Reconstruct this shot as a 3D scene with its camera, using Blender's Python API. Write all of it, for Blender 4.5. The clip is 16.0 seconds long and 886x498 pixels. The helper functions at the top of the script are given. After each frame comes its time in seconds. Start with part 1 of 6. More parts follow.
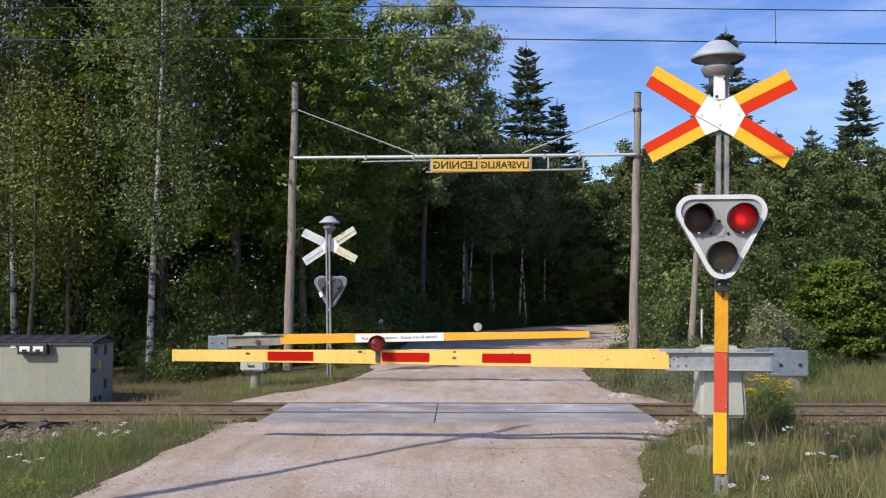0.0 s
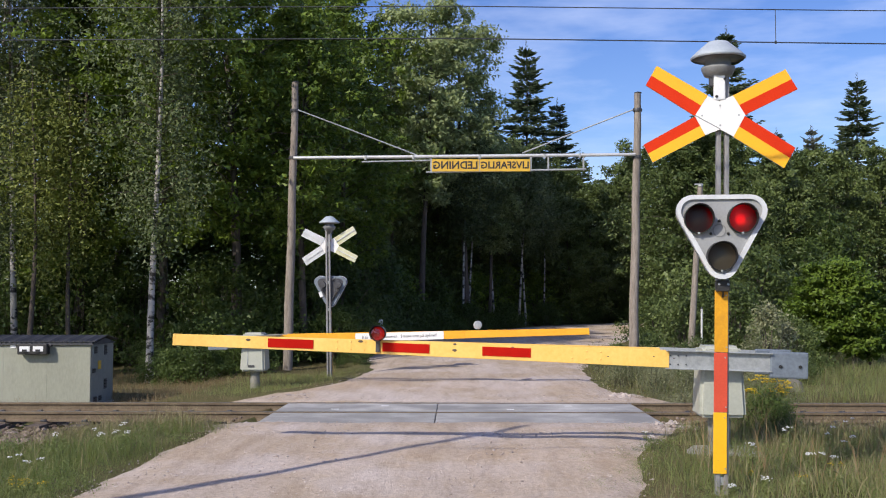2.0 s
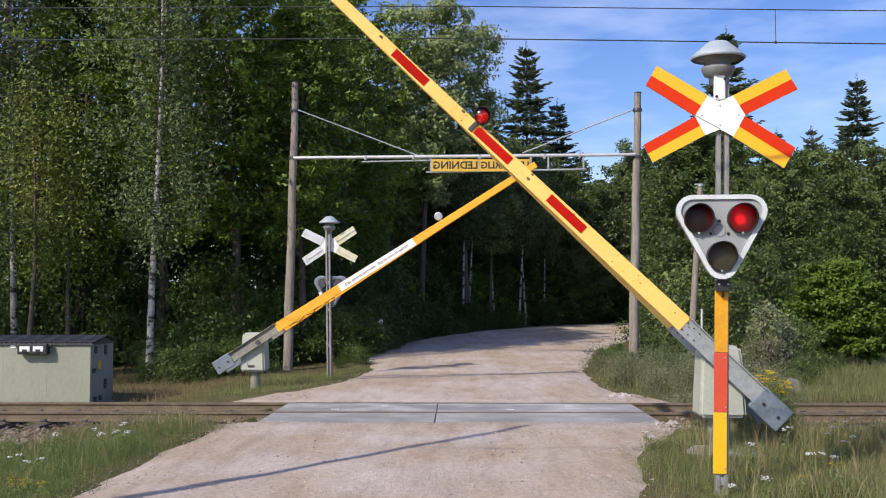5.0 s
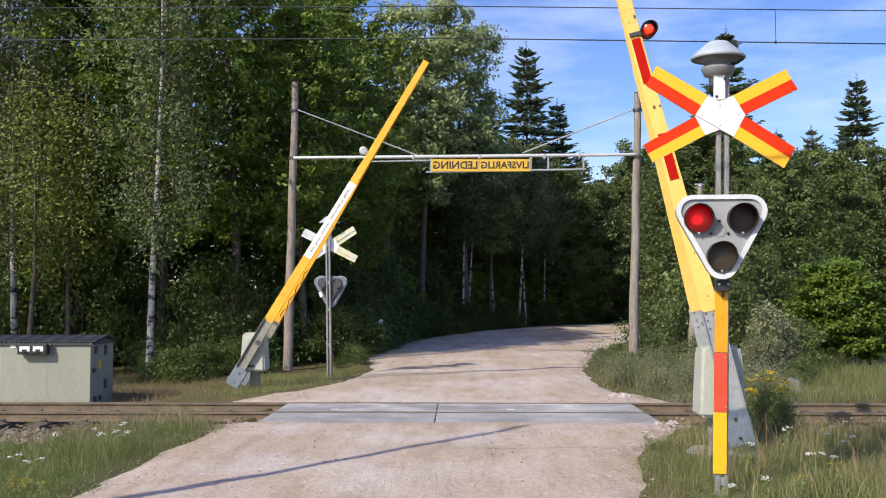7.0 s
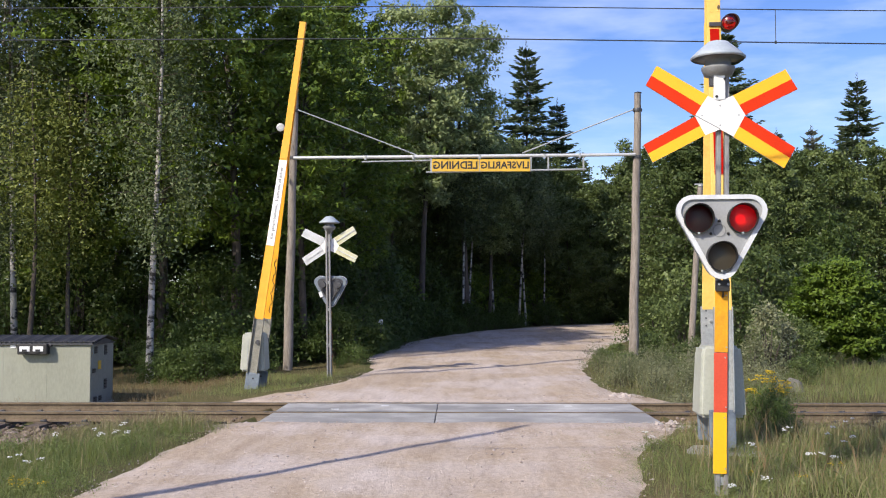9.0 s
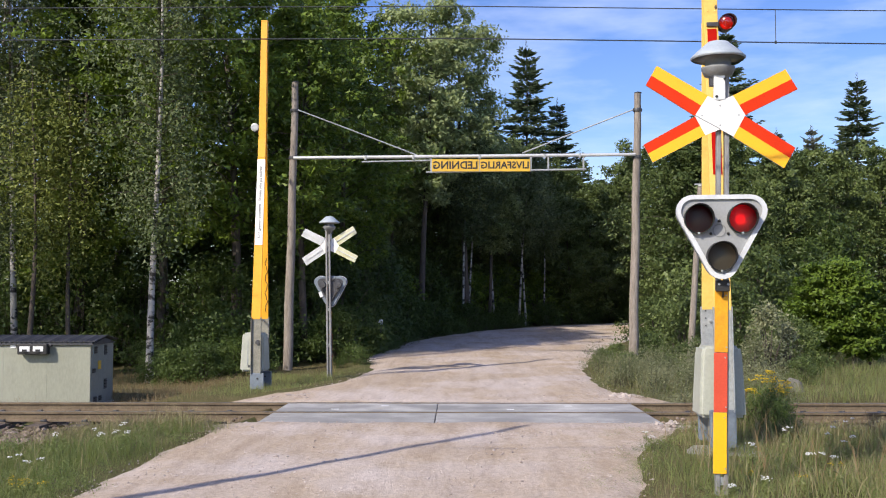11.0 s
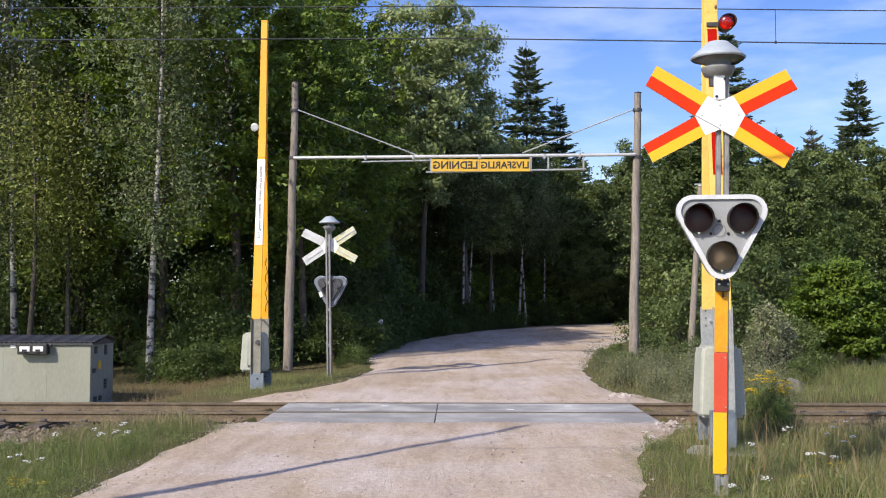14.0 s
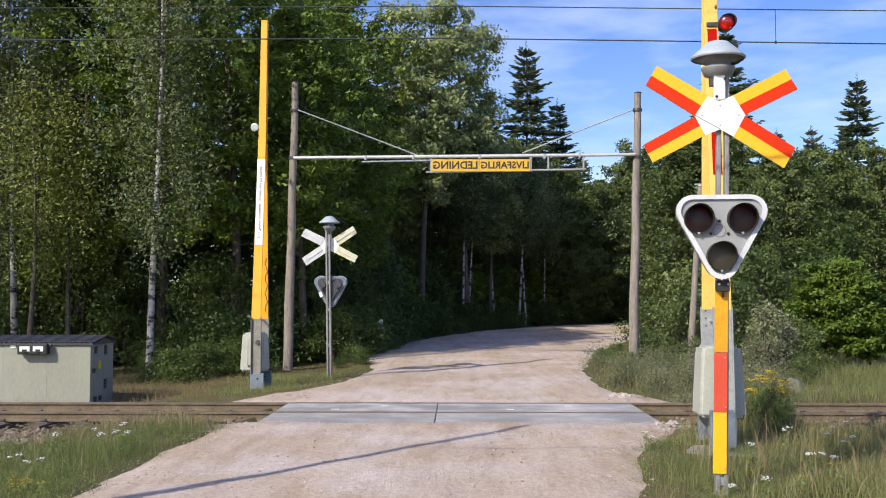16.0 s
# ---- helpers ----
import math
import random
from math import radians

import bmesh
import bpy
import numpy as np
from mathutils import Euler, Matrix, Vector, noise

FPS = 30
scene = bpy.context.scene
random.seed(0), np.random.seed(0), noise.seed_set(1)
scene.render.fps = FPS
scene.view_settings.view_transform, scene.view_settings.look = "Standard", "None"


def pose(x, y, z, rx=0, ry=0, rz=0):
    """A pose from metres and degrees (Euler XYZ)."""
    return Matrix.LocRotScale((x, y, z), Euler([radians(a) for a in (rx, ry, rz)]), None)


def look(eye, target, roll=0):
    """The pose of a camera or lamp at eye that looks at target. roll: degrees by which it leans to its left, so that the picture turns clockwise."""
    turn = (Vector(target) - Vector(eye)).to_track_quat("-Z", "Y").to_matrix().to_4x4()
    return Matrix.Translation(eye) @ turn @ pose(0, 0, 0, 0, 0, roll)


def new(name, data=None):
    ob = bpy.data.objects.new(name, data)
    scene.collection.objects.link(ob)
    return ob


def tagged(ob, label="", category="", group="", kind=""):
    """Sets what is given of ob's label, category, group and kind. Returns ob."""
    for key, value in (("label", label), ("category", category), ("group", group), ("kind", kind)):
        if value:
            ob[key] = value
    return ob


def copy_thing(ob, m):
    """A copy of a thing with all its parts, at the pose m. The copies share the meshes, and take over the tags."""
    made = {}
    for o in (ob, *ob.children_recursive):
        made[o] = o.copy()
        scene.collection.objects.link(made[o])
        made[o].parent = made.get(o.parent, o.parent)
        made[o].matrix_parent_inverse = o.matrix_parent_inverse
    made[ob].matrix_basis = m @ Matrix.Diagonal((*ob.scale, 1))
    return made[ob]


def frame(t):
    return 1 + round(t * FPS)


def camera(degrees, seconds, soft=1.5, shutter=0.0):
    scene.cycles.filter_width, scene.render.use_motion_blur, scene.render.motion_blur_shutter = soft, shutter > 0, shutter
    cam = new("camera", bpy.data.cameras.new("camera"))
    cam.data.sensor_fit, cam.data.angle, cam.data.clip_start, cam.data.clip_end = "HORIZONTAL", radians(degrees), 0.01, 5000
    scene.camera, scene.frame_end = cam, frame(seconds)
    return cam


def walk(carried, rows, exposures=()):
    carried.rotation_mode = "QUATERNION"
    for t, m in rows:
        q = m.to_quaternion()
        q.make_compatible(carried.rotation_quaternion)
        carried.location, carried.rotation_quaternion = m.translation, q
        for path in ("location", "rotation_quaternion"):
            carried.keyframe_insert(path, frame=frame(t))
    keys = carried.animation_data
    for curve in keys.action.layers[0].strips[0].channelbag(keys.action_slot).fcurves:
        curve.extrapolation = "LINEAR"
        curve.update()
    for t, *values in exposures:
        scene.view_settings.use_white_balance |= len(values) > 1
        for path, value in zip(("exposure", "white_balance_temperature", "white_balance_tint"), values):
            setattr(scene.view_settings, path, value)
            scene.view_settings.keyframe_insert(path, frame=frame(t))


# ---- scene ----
cam = camera(45.6, 16.0, soft=1.1)
EYE = (0.0, 0.0, 1.72)
VIEW = look(EYE, (-13.944, 998.6, 1.72 + 50.42))
walk(cam, [(0.0, VIEW), (16.0, VIEW)], exposures=[(0.0, 0.06, 6620, 9), (4.2, 0.06, 6620, 9), (7.2, 0.31, 6760, 9), (16.0, 0.31, 6760, 9)])

# ---- daylight ----
SUN_AZ, SUN_EL = radians(41), radians(36)
SUN_DIR = Vector((-math.sin(SUN_AZ) * math.cos(SUN_EL), -math.cos(SUN_AZ) * math.cos(SUN_EL), math.sin(SUN_EL)))


def daylight():
    world = bpy.data.worlds.new("sky")
    scene.world = world
    world.use_nodes = True
    nt = world.node_tree
    nt.nodes.clear()
    out = nt.nodes.new("ShaderNodeOutputWorld")
    bg = nt.nodes.new("ShaderNodeBackground")
    sky = nt.nodes.new("ShaderNodeTexSky")
    sky.sky_type = 'NISHITA'
    sky.sun_disc = False
    sky.sun_elevation = SUN_EL
    sky.sun_rotation = math.atan2(SUN_DIR.x, SUN_DIR.y)
    sky.altitude = 100
    sky.dust_density = 1.0
    sky.ozone_density = 3.0
    # thin high cloud over the blue
    coord = nt.nodes.new("ShaderNodeTexCoord")
    mapping = nt.nodes.new("ShaderNodeMapping")
    mapping.inputs["Scale"].default_value = (2.2, 2.2, 9.0)
    mapping.inputs["Location"].default_value = (1.25, 0.2, 0.75)
    noise_tex = nt.nodes.new("ShaderNodeTexNoise")
    noise_tex.inputs["Scale"].default_value = 2.2
    noise_tex.inputs["Detail"].default_value = 7
    noise_tex.inputs["Roughness"].default_value = 0.55
    ramp = nt.nodes.new("ShaderNodeValToRGB")
    ramp.color_ramp.elements[0].position = 0.46
    ramp.color_ramp.elements[1].position = 0.78
    ramp.color_ramp.elements[1].color = (0.50, 0.50, 0.50, 1)
    mix = nt.nodes.new("ShaderNodeMix")
    mix.data_type = 'RGBA'
    mix.inputs["B"].default_value = (6.2, 6.8, 8.7, 1)
    nt.links.new(coord.outputs["Generated"], mapping.inputs["Vector"])
    nt.links.new(mapping.outputs["Vector"], noise_tex.inputs["Vector"])
    nt.links.new(noise_tex.outputs["Fac"], ramp.inputs["Fac"])
    nt.links.new(ramp.outputs["Color"], mix.inputs["Factor"])
    deep = nt.nodes.new("ShaderNodeHueSaturation")
    deep.inputs["Hue"].default_value = 0.522
    deep.inputs["Saturation"].default_value = 1.26
    nt.links.new(sky.outputs["Color"], deep.inputs["Color"])
    nt.links.new(deep.outputs["Color"], mix.inputs["A"])
    nt.links.new(mix.outputs["Result"], bg.inputs["Color"])
    bg.inputs["Strength"].default_value = 0.15
    nt.links.new(bg.outputs["Background"], out.inputs["Surface"])
    lamp = bpy.data.lights.new("sun", 'SUN')
    lamp.energy = 4.0
    lamp.angle = radians(0.55)
    lamp.color = (1.0, 0.915, 0.80)
    ob = new("sun", lamp)
    ob.matrix_world = look(SUN_DIR * 100, (0, 0, 0))


daylight()


# ---- materials ----
def surface(name, a, b, rough=0.6, metal=0.0, scale=8.0, fine=60.0, bump=0.15, spread=(0.35, 0.65),
            stretch=(1, 1, 1), island=0.0, obrand=0.0, spec=0.5, dirt=None, dirt_scale=3.0, dirt_at=(0.55, 0.75), depth=0.01):
    """A surface of two colours mottled at a coarse and a fine scale, with relief and optional grime."""
    m = bpy.data.materials.new(name)
    m.use_nodes = True
    nt = m.node_tree
    bsdf = nt.nodes["Principled BSDF"]
    bsdf.inputs["Roughness"].default_value = rough
    bsdf.inputs["Metallic"].default_value = metal
    bsdf.inputs["Specular IOR Level"].default_value = spec
    link = nt.links.new
    coord = nt.nodes.new("ShaderNodeTexCoord")
    mp = nt.nodes.new("ShaderNodeMapping")
    mp.inputs["Scale"].default_value = stretch
    link(coord.outputs["Object"], mp.inputs["Vector"])

    def noise_node(s, detail=4):
        n = nt.nodes.new("ShaderNodeTexNoise")
        n.inputs["Scale"].default_value = s
        n.inputs["Detail"].default_value = detail
        n.inputs["Roughness"].default_value = 0.6
        link(mp.outputs["Vector"], n.inputs["Vector"])
        return n

    coarse, grain = noise_node(scale), noise_node(fine, 3)
    add = nt.nodes.new("ShaderNodeMath")
    add.operation = 'MULTIPLY_ADD'
    add.inputs[1].default_value = 0.55
    link(coarse.outputs["Fac"], add.inputs[0])
    half = nt.nodes.new("ShaderNodeMath")
    half.operation = 'MULTIPLY'
    half.inputs[1].default_value = 0.45
    link(grain.outputs["Fac"], half.inputs[0])
    link(half.outputs[0], add.inputs[2])
    value = add.outputs[0]
    for amount, node, socket in ((island, "ShaderNodeNewGeometry", "Random Per Island"), (obrand, "ShaderNodeObjectInfo", "Random")):
        if amount:
            src = nt.nodes.new(node)
            sub = nt.nodes.new("ShaderNodeMath")
            sub.operation = 'SUBTRACT'
            link(src.outputs[socket], sub.inputs[0])
            sub.inputs[1].default_value = 0.5
            mad = nt.nodes.new("ShaderNodeMath")
            mad.operation = 'MULTIPLY_ADD'
            link(sub.outputs[0], mad.inputs[0])
            mad.inputs[1].default_value = amount
            link(value, mad.inputs[2])
            value = mad.outputs[0]
    rmp = nt.nodes.new("ShaderNodeValToRGB")
    rmp.color_ramp.elements[0].position, rmp.color_ramp.elements[1].position = spread
    rmp.color_ramp.elements[0].color = (*a, 1)
    rmp.color_ramp.elements[1].color = (*b, 1)
    link(value, rmp.inputs["Fac"])
    color = rmp.outputs["Color"]
    if dirt:
        dn = noise_node(dirt_scale, 6)
        dr = nt.nodes.new("ShaderNodeValToRGB")
        dr.color_ramp.elements[0].position, dr.color_ramp.elements[1].position = dirt_at
        link(dn.outputs["Fac"], dr.inputs["Fac"])
        mx = nt.nodes.new("ShaderNodeMix")
        mx.data_type = 'RGBA'
        link(dr.outputs["Color"], mx.inputs["Factor"])
        link(color, mx.inputs["A"])
        mx.inputs["B"].default_value = (*dirt, 1)
        color = mx.outputs["Result"]
    link(color, bsdf.inputs["Base Color"])
    if bump:
        bp = nt.nodes.new("ShaderNodeBump")
        bp.inputs["Strength"].default_value = bump
        bp.inputs["Distance"].default_value = depth
        link(grain.outputs["Fac"], bp.inputs["Height"])
        link(bp.outputs["Normal"], bsdf.inputs["Normal"])
    return m


def leaf_surface(name, dark, light, tint, through_light=0.22, rough=0.5):
    """Leaves: colour differs from leaf to leaf and from tree to tree, and some light comes through."""
    m = surface(name, dark, light, rough=rough, scale=0.7, fine=5.0, bump=0, spread=(0.15, 0.85), island=0.55, obrand=0.35, spec=0.3)
    nt = m.node_tree
    bsdf = nt.nodes["Principled BSDF"]
    out = nt.nodes["Material Output"]
    tr = nt.nodes.new("ShaderNodeBsdfTranslucent")
    tr.inputs["Color"].default_value = (*tint, 1)
    mix = nt.nodes.new("ShaderNodeMixShader")
    mix.inputs["Fac"].default_value = through_light
    nt.links.new(bsdf.outputs["BSDF"], mix.inputs[1])
    nt.links.new(tr.outputs["BSDF"], mix.inputs[2])
    nt.links.new(mix.outputs["Shader"], out.inputs["Surface"])
    return m


def glow(name, color, strength, radius):
    """What gives off light: a lamp disc, brightest in the middle and mottled by facets."""
    m = bpy.data.materials.new(name)
    m.use_nodes = True
    nt = m.node_tree
    bsdf = nt.nodes["Principled BSDF"]
    bsdf.inputs["Base Color"].default_value = (0.02, 0.005, 0.005, 1)
    bsdf.inputs["Roughness"].default_value = 0.5
    bsdf.inputs["Emission Color"].default_value = (*color, 1)
    coord = nt.nodes.new("ShaderNodeTexCoord")
    mp = nt.nodes.new("ShaderNodeMapping")
    mp.inputs["Scale"].default_value = (0.85 / radius,) * 3
    fall = nt.nodes.new("ShaderNodeTexGradient")
    fall.gradient_type = 'SPHERICAL'
    facets = nt.nodes.new("ShaderNodeTexVoronoi")
    facets.inputs["Scale"].default_value = 60
    mul = nt.nodes.new("ShaderNodeMath")
    mul.operation = 'MULTIPLY_ADD'
    mul.inputs[1].default_value = strength * 1.7
    low = nt.nodes.new("ShaderNodeMath")
    low.operation = 'MULTIPLY'
    low.inputs[1].default_value = strength * 0.35
    nt.links.new(coord.outputs["Object"], mp.inputs["Vector"])
    nt.links.new(mp.outputs["Vector"], fall.inputs["Vector"])
    nt.links.new(coord.outputs["Object"], facets.inputs["Vector"])
    nt.links.new(facets.outputs["Distance"], low.inputs[0])
    nt.links.new(fall.outputs["Fac"], mul.inputs[0])
    nt.links.new(low.outputs[0], mul.inputs[2])
    nt.links.new(mul.outputs[0], bsdf.inputs["Emission Strength"])
    return m


def tinted_glass(name, color, gloss=0.06, rough=0.15, blur=0.0, body=None):
    """Pressed signal glass: tinted, blurring what lies behind it, with a faint body colour and a dull shine."""
    m = bpy.data.materials.new(name)
    m.use_nodes = True
    nt = m.node_tree
    nt.nodes.remove(nt.nodes["Principled BSDF"])
    if blur:
        clear = nt.nodes.new("ShaderNodeBsdfRefraction")
        clear.inputs["IOR"].default_value = 1.12
        clear.inputs["Roughness"].default_value = blur
    else:
        clear = nt.nodes.new("ShaderNodeBsdfTransparent")
    clear.inputs["Color"].default_value = (*color, 1)
    shine = nt.nodes.new("ShaderNodeBsdfGlossy")
    shine.inputs["Roughness"].default_value = rough
    shader = clear.outputs["BSDF"]
    if blur:
        scatter = nt.nodes.new("ShaderNodeBsdfTranslucent")
        scatter.inputs["Color"].default_value = (*color, 1)
        soft_mix = nt.nodes.new("ShaderNodeMixShader")
        soft_mix.inputs["Fac"].default_value = 0.80
        nt.links.new(shader, soft_mix.inputs[1])
        nt.links.new(scatter.outputs["BSDF"], soft_mix.inputs[2])
        shader = soft_mix.outputs["Shader"]
    if body:
        haze = nt.nodes.new("ShaderNodeBsdfDiffuse")
        haze.inputs["Color"].default_value = (*body, 1)
        part_mix = nt.nodes.new("ShaderNodeMixShader")
        part_mix.inputs["Fac"].default_value = 0.25
        nt.links.new(shader, part_mix.inputs[1])
        nt.links.new(haze.outputs["BSDF"], part_mix.inputs[2])
        shader = part_mix.outputs["Shader"]
    mix = nt.nodes.new("ShaderNodeMixShader")
    mix.inputs["Fac"].default_value = gloss
    nt.links.new(shader, mix.inputs[1])
    nt.links.new(shine.outputs["BSDF"], mix.inputs[2])
    nt.links.new(mix.outputs["Shader"], nt.nodes["Material Output"].inputs["Surface"])
    return m




def gravel_surface(name):
    """Packed gravel: tan wheel tracks drawn out along the road, pale dust, and grit of two sizes."""
    m = bpy.data.materials.new(name)
    m.use_nodes = True
    nt = m.node_tree
    link = nt.links.new
    bsdf = nt.nodes["Principled BSDF"]
    bsdf.inputs["Roughness"].default_value = 0.95
    bsdf.inputs["Specular IOR Level"].default_value = 0.12
    coord = nt.nodes.new("ShaderNodeTexCoord")

    def noise_node(scale, detail, stretch=(1, 1, 1), rough=0.6):
        mp = nt.nodes.new("ShaderNodeMapping")
        mp.inputs["Scale"].default_value = stretch
        n = nt.nodes.new("ShaderNodeTexNoise")
        n.inputs["Scale"].default_value = scale
        n.inputs["Detail"].default_value = detail
        n.inputs["Roughness"].default_value = rough
        link(coord.outputs["Object"], mp.inputs["Vector"])
        link(mp.outputs["Vector"], n.inputs["Vector"])
        return n.outputs["Fac"]

    def ramp_node(fac, p0, p1, a, b):
        r = nt.nodes.new("ShaderNodeValToRGB")
        r.color_ramp.elements[0].position, r.color_ramp.elements[1].position = p0, p1
        r.color_ramp.elements[0].color, r.color_ramp.elements[1].color = (*a, 1), (*b, 1)
        link(fac, r.inputs["Fac"])
        return r.outputs["Color"]

    def blend(kind, fac, a, b):
        mx = nt.nodes.new("ShaderNodeMix")
        mx.data_type, mx.blend_type = 'RGBA', kind
        for value, socket in ((fac, "Factor"), (a, "A"), (b, "B")):
            if isinstance(value, float):
                mx.inputs[socket].default_value = value
            else:
                link(value, mx.inputs[socket])
        return mx.outputs["Result"]

    tone = ramp_node(noise_node(1.0, 5, (1.2, 0.20, 1)), 0.44, 0.57, (0.50, 0.402, 0.303), (0.595, 0.512, 0.448))
    pale = ramp_node(noise_node(0.35, 4), 0.46, 0.58, (0.505, 0.407, 0.308), (0.642, 0.567, 0.518))
    base = blend('MIX', 0.55, tone, pale)
    grit = noise_node(85.0, 3, (1, 0.65, 1), 0.75)
    base = blend('MULTIPLY', 0.55, base, ramp_node(grit, 0.36, 0.60, (0.50, 0.48, 0.47), (1.18, 1.17, 1.16)))
    lumps = noise_node(17.0, 4, (1, 0.6, 1))
    base = blend('MULTIPLY', 0.45, base, ramp_node(lumps, 0.38, 0.58, (0.74, 0.72, 0.71), (1.10, 1.10, 1.10)))
    streak = noise_node(3.0, 4, (1.4, 0.2, 1))
    base = blend('MULTIPLY', 0.6, base, ramp_node(streak, 0.36, 0.55, (0.80, 0.775, 0.75), (1.04, 1.04, 1.04)))
    link(base, bsdf.inputs["Base Color"])
    first = nt.nodes.new("ShaderNodeBump")
    first.inputs["Strength"].default_value, first.inputs["Distance"].default_value = 0.7, 0.02
    link(lumps, first.inputs["Height"])
    second = nt.nodes.new("ShaderNodeBump")
    second.inputs["Strength"].default_value, second.inputs["Distance"].default_value = 0.8, 0.008
    link(grit, second.inputs["Height"])
    link(first.outputs["Normal"], second.inputs["Normal"])
    link(second.outputs["Normal"], bsdf.inputs["Normal"])
    return m


GRAVEL = gravel_surface("gravel_road")
SOIL = surface("grassy_soil", (0.070, 0.058, 0.026), (0.19, 0.155, 0.08), rough=1.0, scale=1.2, fine=25, bump=0.8, depth=0.05,
               dirt=(0.115, 0.118, 0.048), dirt_scale=0.25, dirt_at=(0.4, 0.6), spec=0.1)
BALLAST = surface("ballast_stone", (0.125, 0.093, 0.069), (0.32, 0.255, 0.205), rough=0.95, scale=5, fine=50, bump=0.4, island=0.7, spread=(0.1, 0.9), spec=0.2)
PEBBLE = surface("pebble_stone", (0.27, 0.225, 0.20), (0.53, 0.46, 0.415), rough=0.95, scale=6, fine=60, bump=0.3, island=0.8, spread=(0.1, 0.9), spec=0.2)
RUST = surface("rusty_steel", (0.085, 0.062, 0.040), (0.21, 0.16, 0.105), rough=0.85, scale=3, fine=45, bump=0.3, metal=0.0)
RAIL_TOP = surface("polished_rail_steel", (0.20, 0.19, 0.19), (0.36, 0.35, 0.35), rough=0.35, metal=0.9, scale=4, fine=60, bump=0.05)
SLEEPER = surface("creosoted_timber", (0.06, 0.045, 0.035), (0.16, 0.125, 0.10), rough=0.9, scale=2, fine=30, bump=0.5, stretch=(6, 1, 6))
CONCRETE = surface("crossing_concrete", (0.27, 0.262, 0.245), (0.55, 0.538, 0.515), rough=0.85, scale=1.6, fine=45, bump=0.3, obrand=0.25,
                   dirt=(0.26, 0.255, 0.245), dirt_scale=0.9, dirt_at=(0.40, 0.62))
SLAB = surface("foundation_concrete", (0.30, 0.29, 0.27), (0.50, 0.49, 0.46), rough=0.9, scale=3, fine=40, bump=0.4)
YELLOW = surface("boom_yellow_paint", (0.83, 0.50, 0.11), (0.93, 0.61, 0.17), rough=0.45, scale=2.0, fine=25, bump=0.04,
                 dirt=(0.60, 0.34, 0.10), dirt_scale=2.5, dirt_at=(0.62, 0.85), obrand=0.15)
FAR_YELLOW = surface("boom_orange_paint", (0.80, 0.36, 0.018), (0.90, 0.44, 0.03), rough=0.45, scale=2.0, fine=25, bump=0.04,
                     dirt=(0.50, 0.22, 0.03), dirt_scale=2.5, dirt_at=(0.60, 0.85))
SIGN_YELLOW = surface("reflective_yellow", (0.88, 0.43, 0.012), (0.95, 0.50, 0.02), rough=0.4, scale=3, fine=80, bump=0.02)
SIGN_RED = surface("reflective_red", (0.60, 0.030, 0.006), (0.70, 0.042, 0.008), rough=0.7, scale=3, fine=80, bump=0.02, spec=0.15)
BOOM_RED = surface("red_reflector", (0.38, 0.005, 0.002), (0.48, 0.009, 0.003), rough=0.65, scale=5, fine=120, bump=0.05, spec=0.1)
SIGN_WHITE = surface("reflective_white", (0.78, 0.78, 0.78), (0.86, 0.86, 0.86), rough=0.4, scale=3, fine=60, bump=0.02)
PLATE_RED = surface("faded_red_plate", (0.55, 0.06, 0.028), (0.64, 0.085, 0.04), rough=0.45, scale=3, fine=60, bump=0.02)
PLATE_YELLOW = surface("post_yellow_plate", (0.84, 0.43, 0.01), (0.92, 0.50, 0.015), rough=0.45, scale=2, fine=60, bump=0.02, dirt=(0.55, 0.32, 0.04), dirt_scale=3, dirt_at=(0.6, 0.85))
# upper post plate: darker and blotchier than the lower yellow one
DARK_YELLOW = surface("dark_post_yellow", (0.60, 0.26, 0.008), (0.80, 0.40, 0.012), rough=0.55, scale=1.5, fine=40, bump=0.03, dirt=(0.50, 0.22, 0.012), dirt_scale=4, dirt_at=(0.45, 0.75))
ALU = surface("aluminium_sheet", (0.55, 0.56, 0.57), (0.74, 0.75, 0.76), rough=0.45, metal=0.35, scale=3, fine=40, bump=0.05)
# pale yellow with deeper yellow blotches, for two arms of the far cross
PALE_YELLOW = surface("pale_yellow_sheet", (0.50, 0.50, 0.34), (0.74, 0.74, 0.60), rough=0.5, metal=0.1, scale=4, fine=30, bump=0.05, dirt=(0.62, 0.59, 0.32), dirt_scale=3, dirt_at=(0.42, 0.66))
STONE = surface("boulder_granite", (0.12, 0.11, 0.09), (0.25, 0.235, 0.20), rough=0.95, scale=4, fine=30, bump=0.5, dirt=(0.10, 0.11, 0.06), dirt_scale=5, dirt_at=(0.5, 0.7))
# dirt of the far arm, and shade coloured into stands and plate backings
GALV_DIRT_SHADE = surface("dirty_shaded_galvanised_steel", (0.17, 0.165, 0.14), (0.32, 0.31, 0.27), rough=0.7, metal=0.2, scale=6, fine=30, bump=0.1)
GALV = surface("galvanised_steel", (0.30, 0.32, 0.33), (0.47, 0.49, 0.50), rough=0.5, metal=0.35, scale=6, fine=30, bump=0.08, dirt=(0.22, 0.21, 0.20), dirt_scale=4, dirt_at=(0.6, 0.85))
POST_STEEL = surface("aged_post_steel", (0.20, 0.20, 0.205), (0.34, 0.34, 0.345), rough=0.6, metal=0.3, scale=5, fine=30, bump=0.08, stretch=(2, 2, 0.5), dirt=(0.20, 0.165, 0.145), dirt_scale=3, dirt_at=(0.5, 0.75))
WEIGHT = surface("counterweight_steel", (0.135, 0.165, 0.205), (0.21, 0.25, 0.30), rough=0.6, metal=0.2, scale=5, fine=30, bump=0.1)
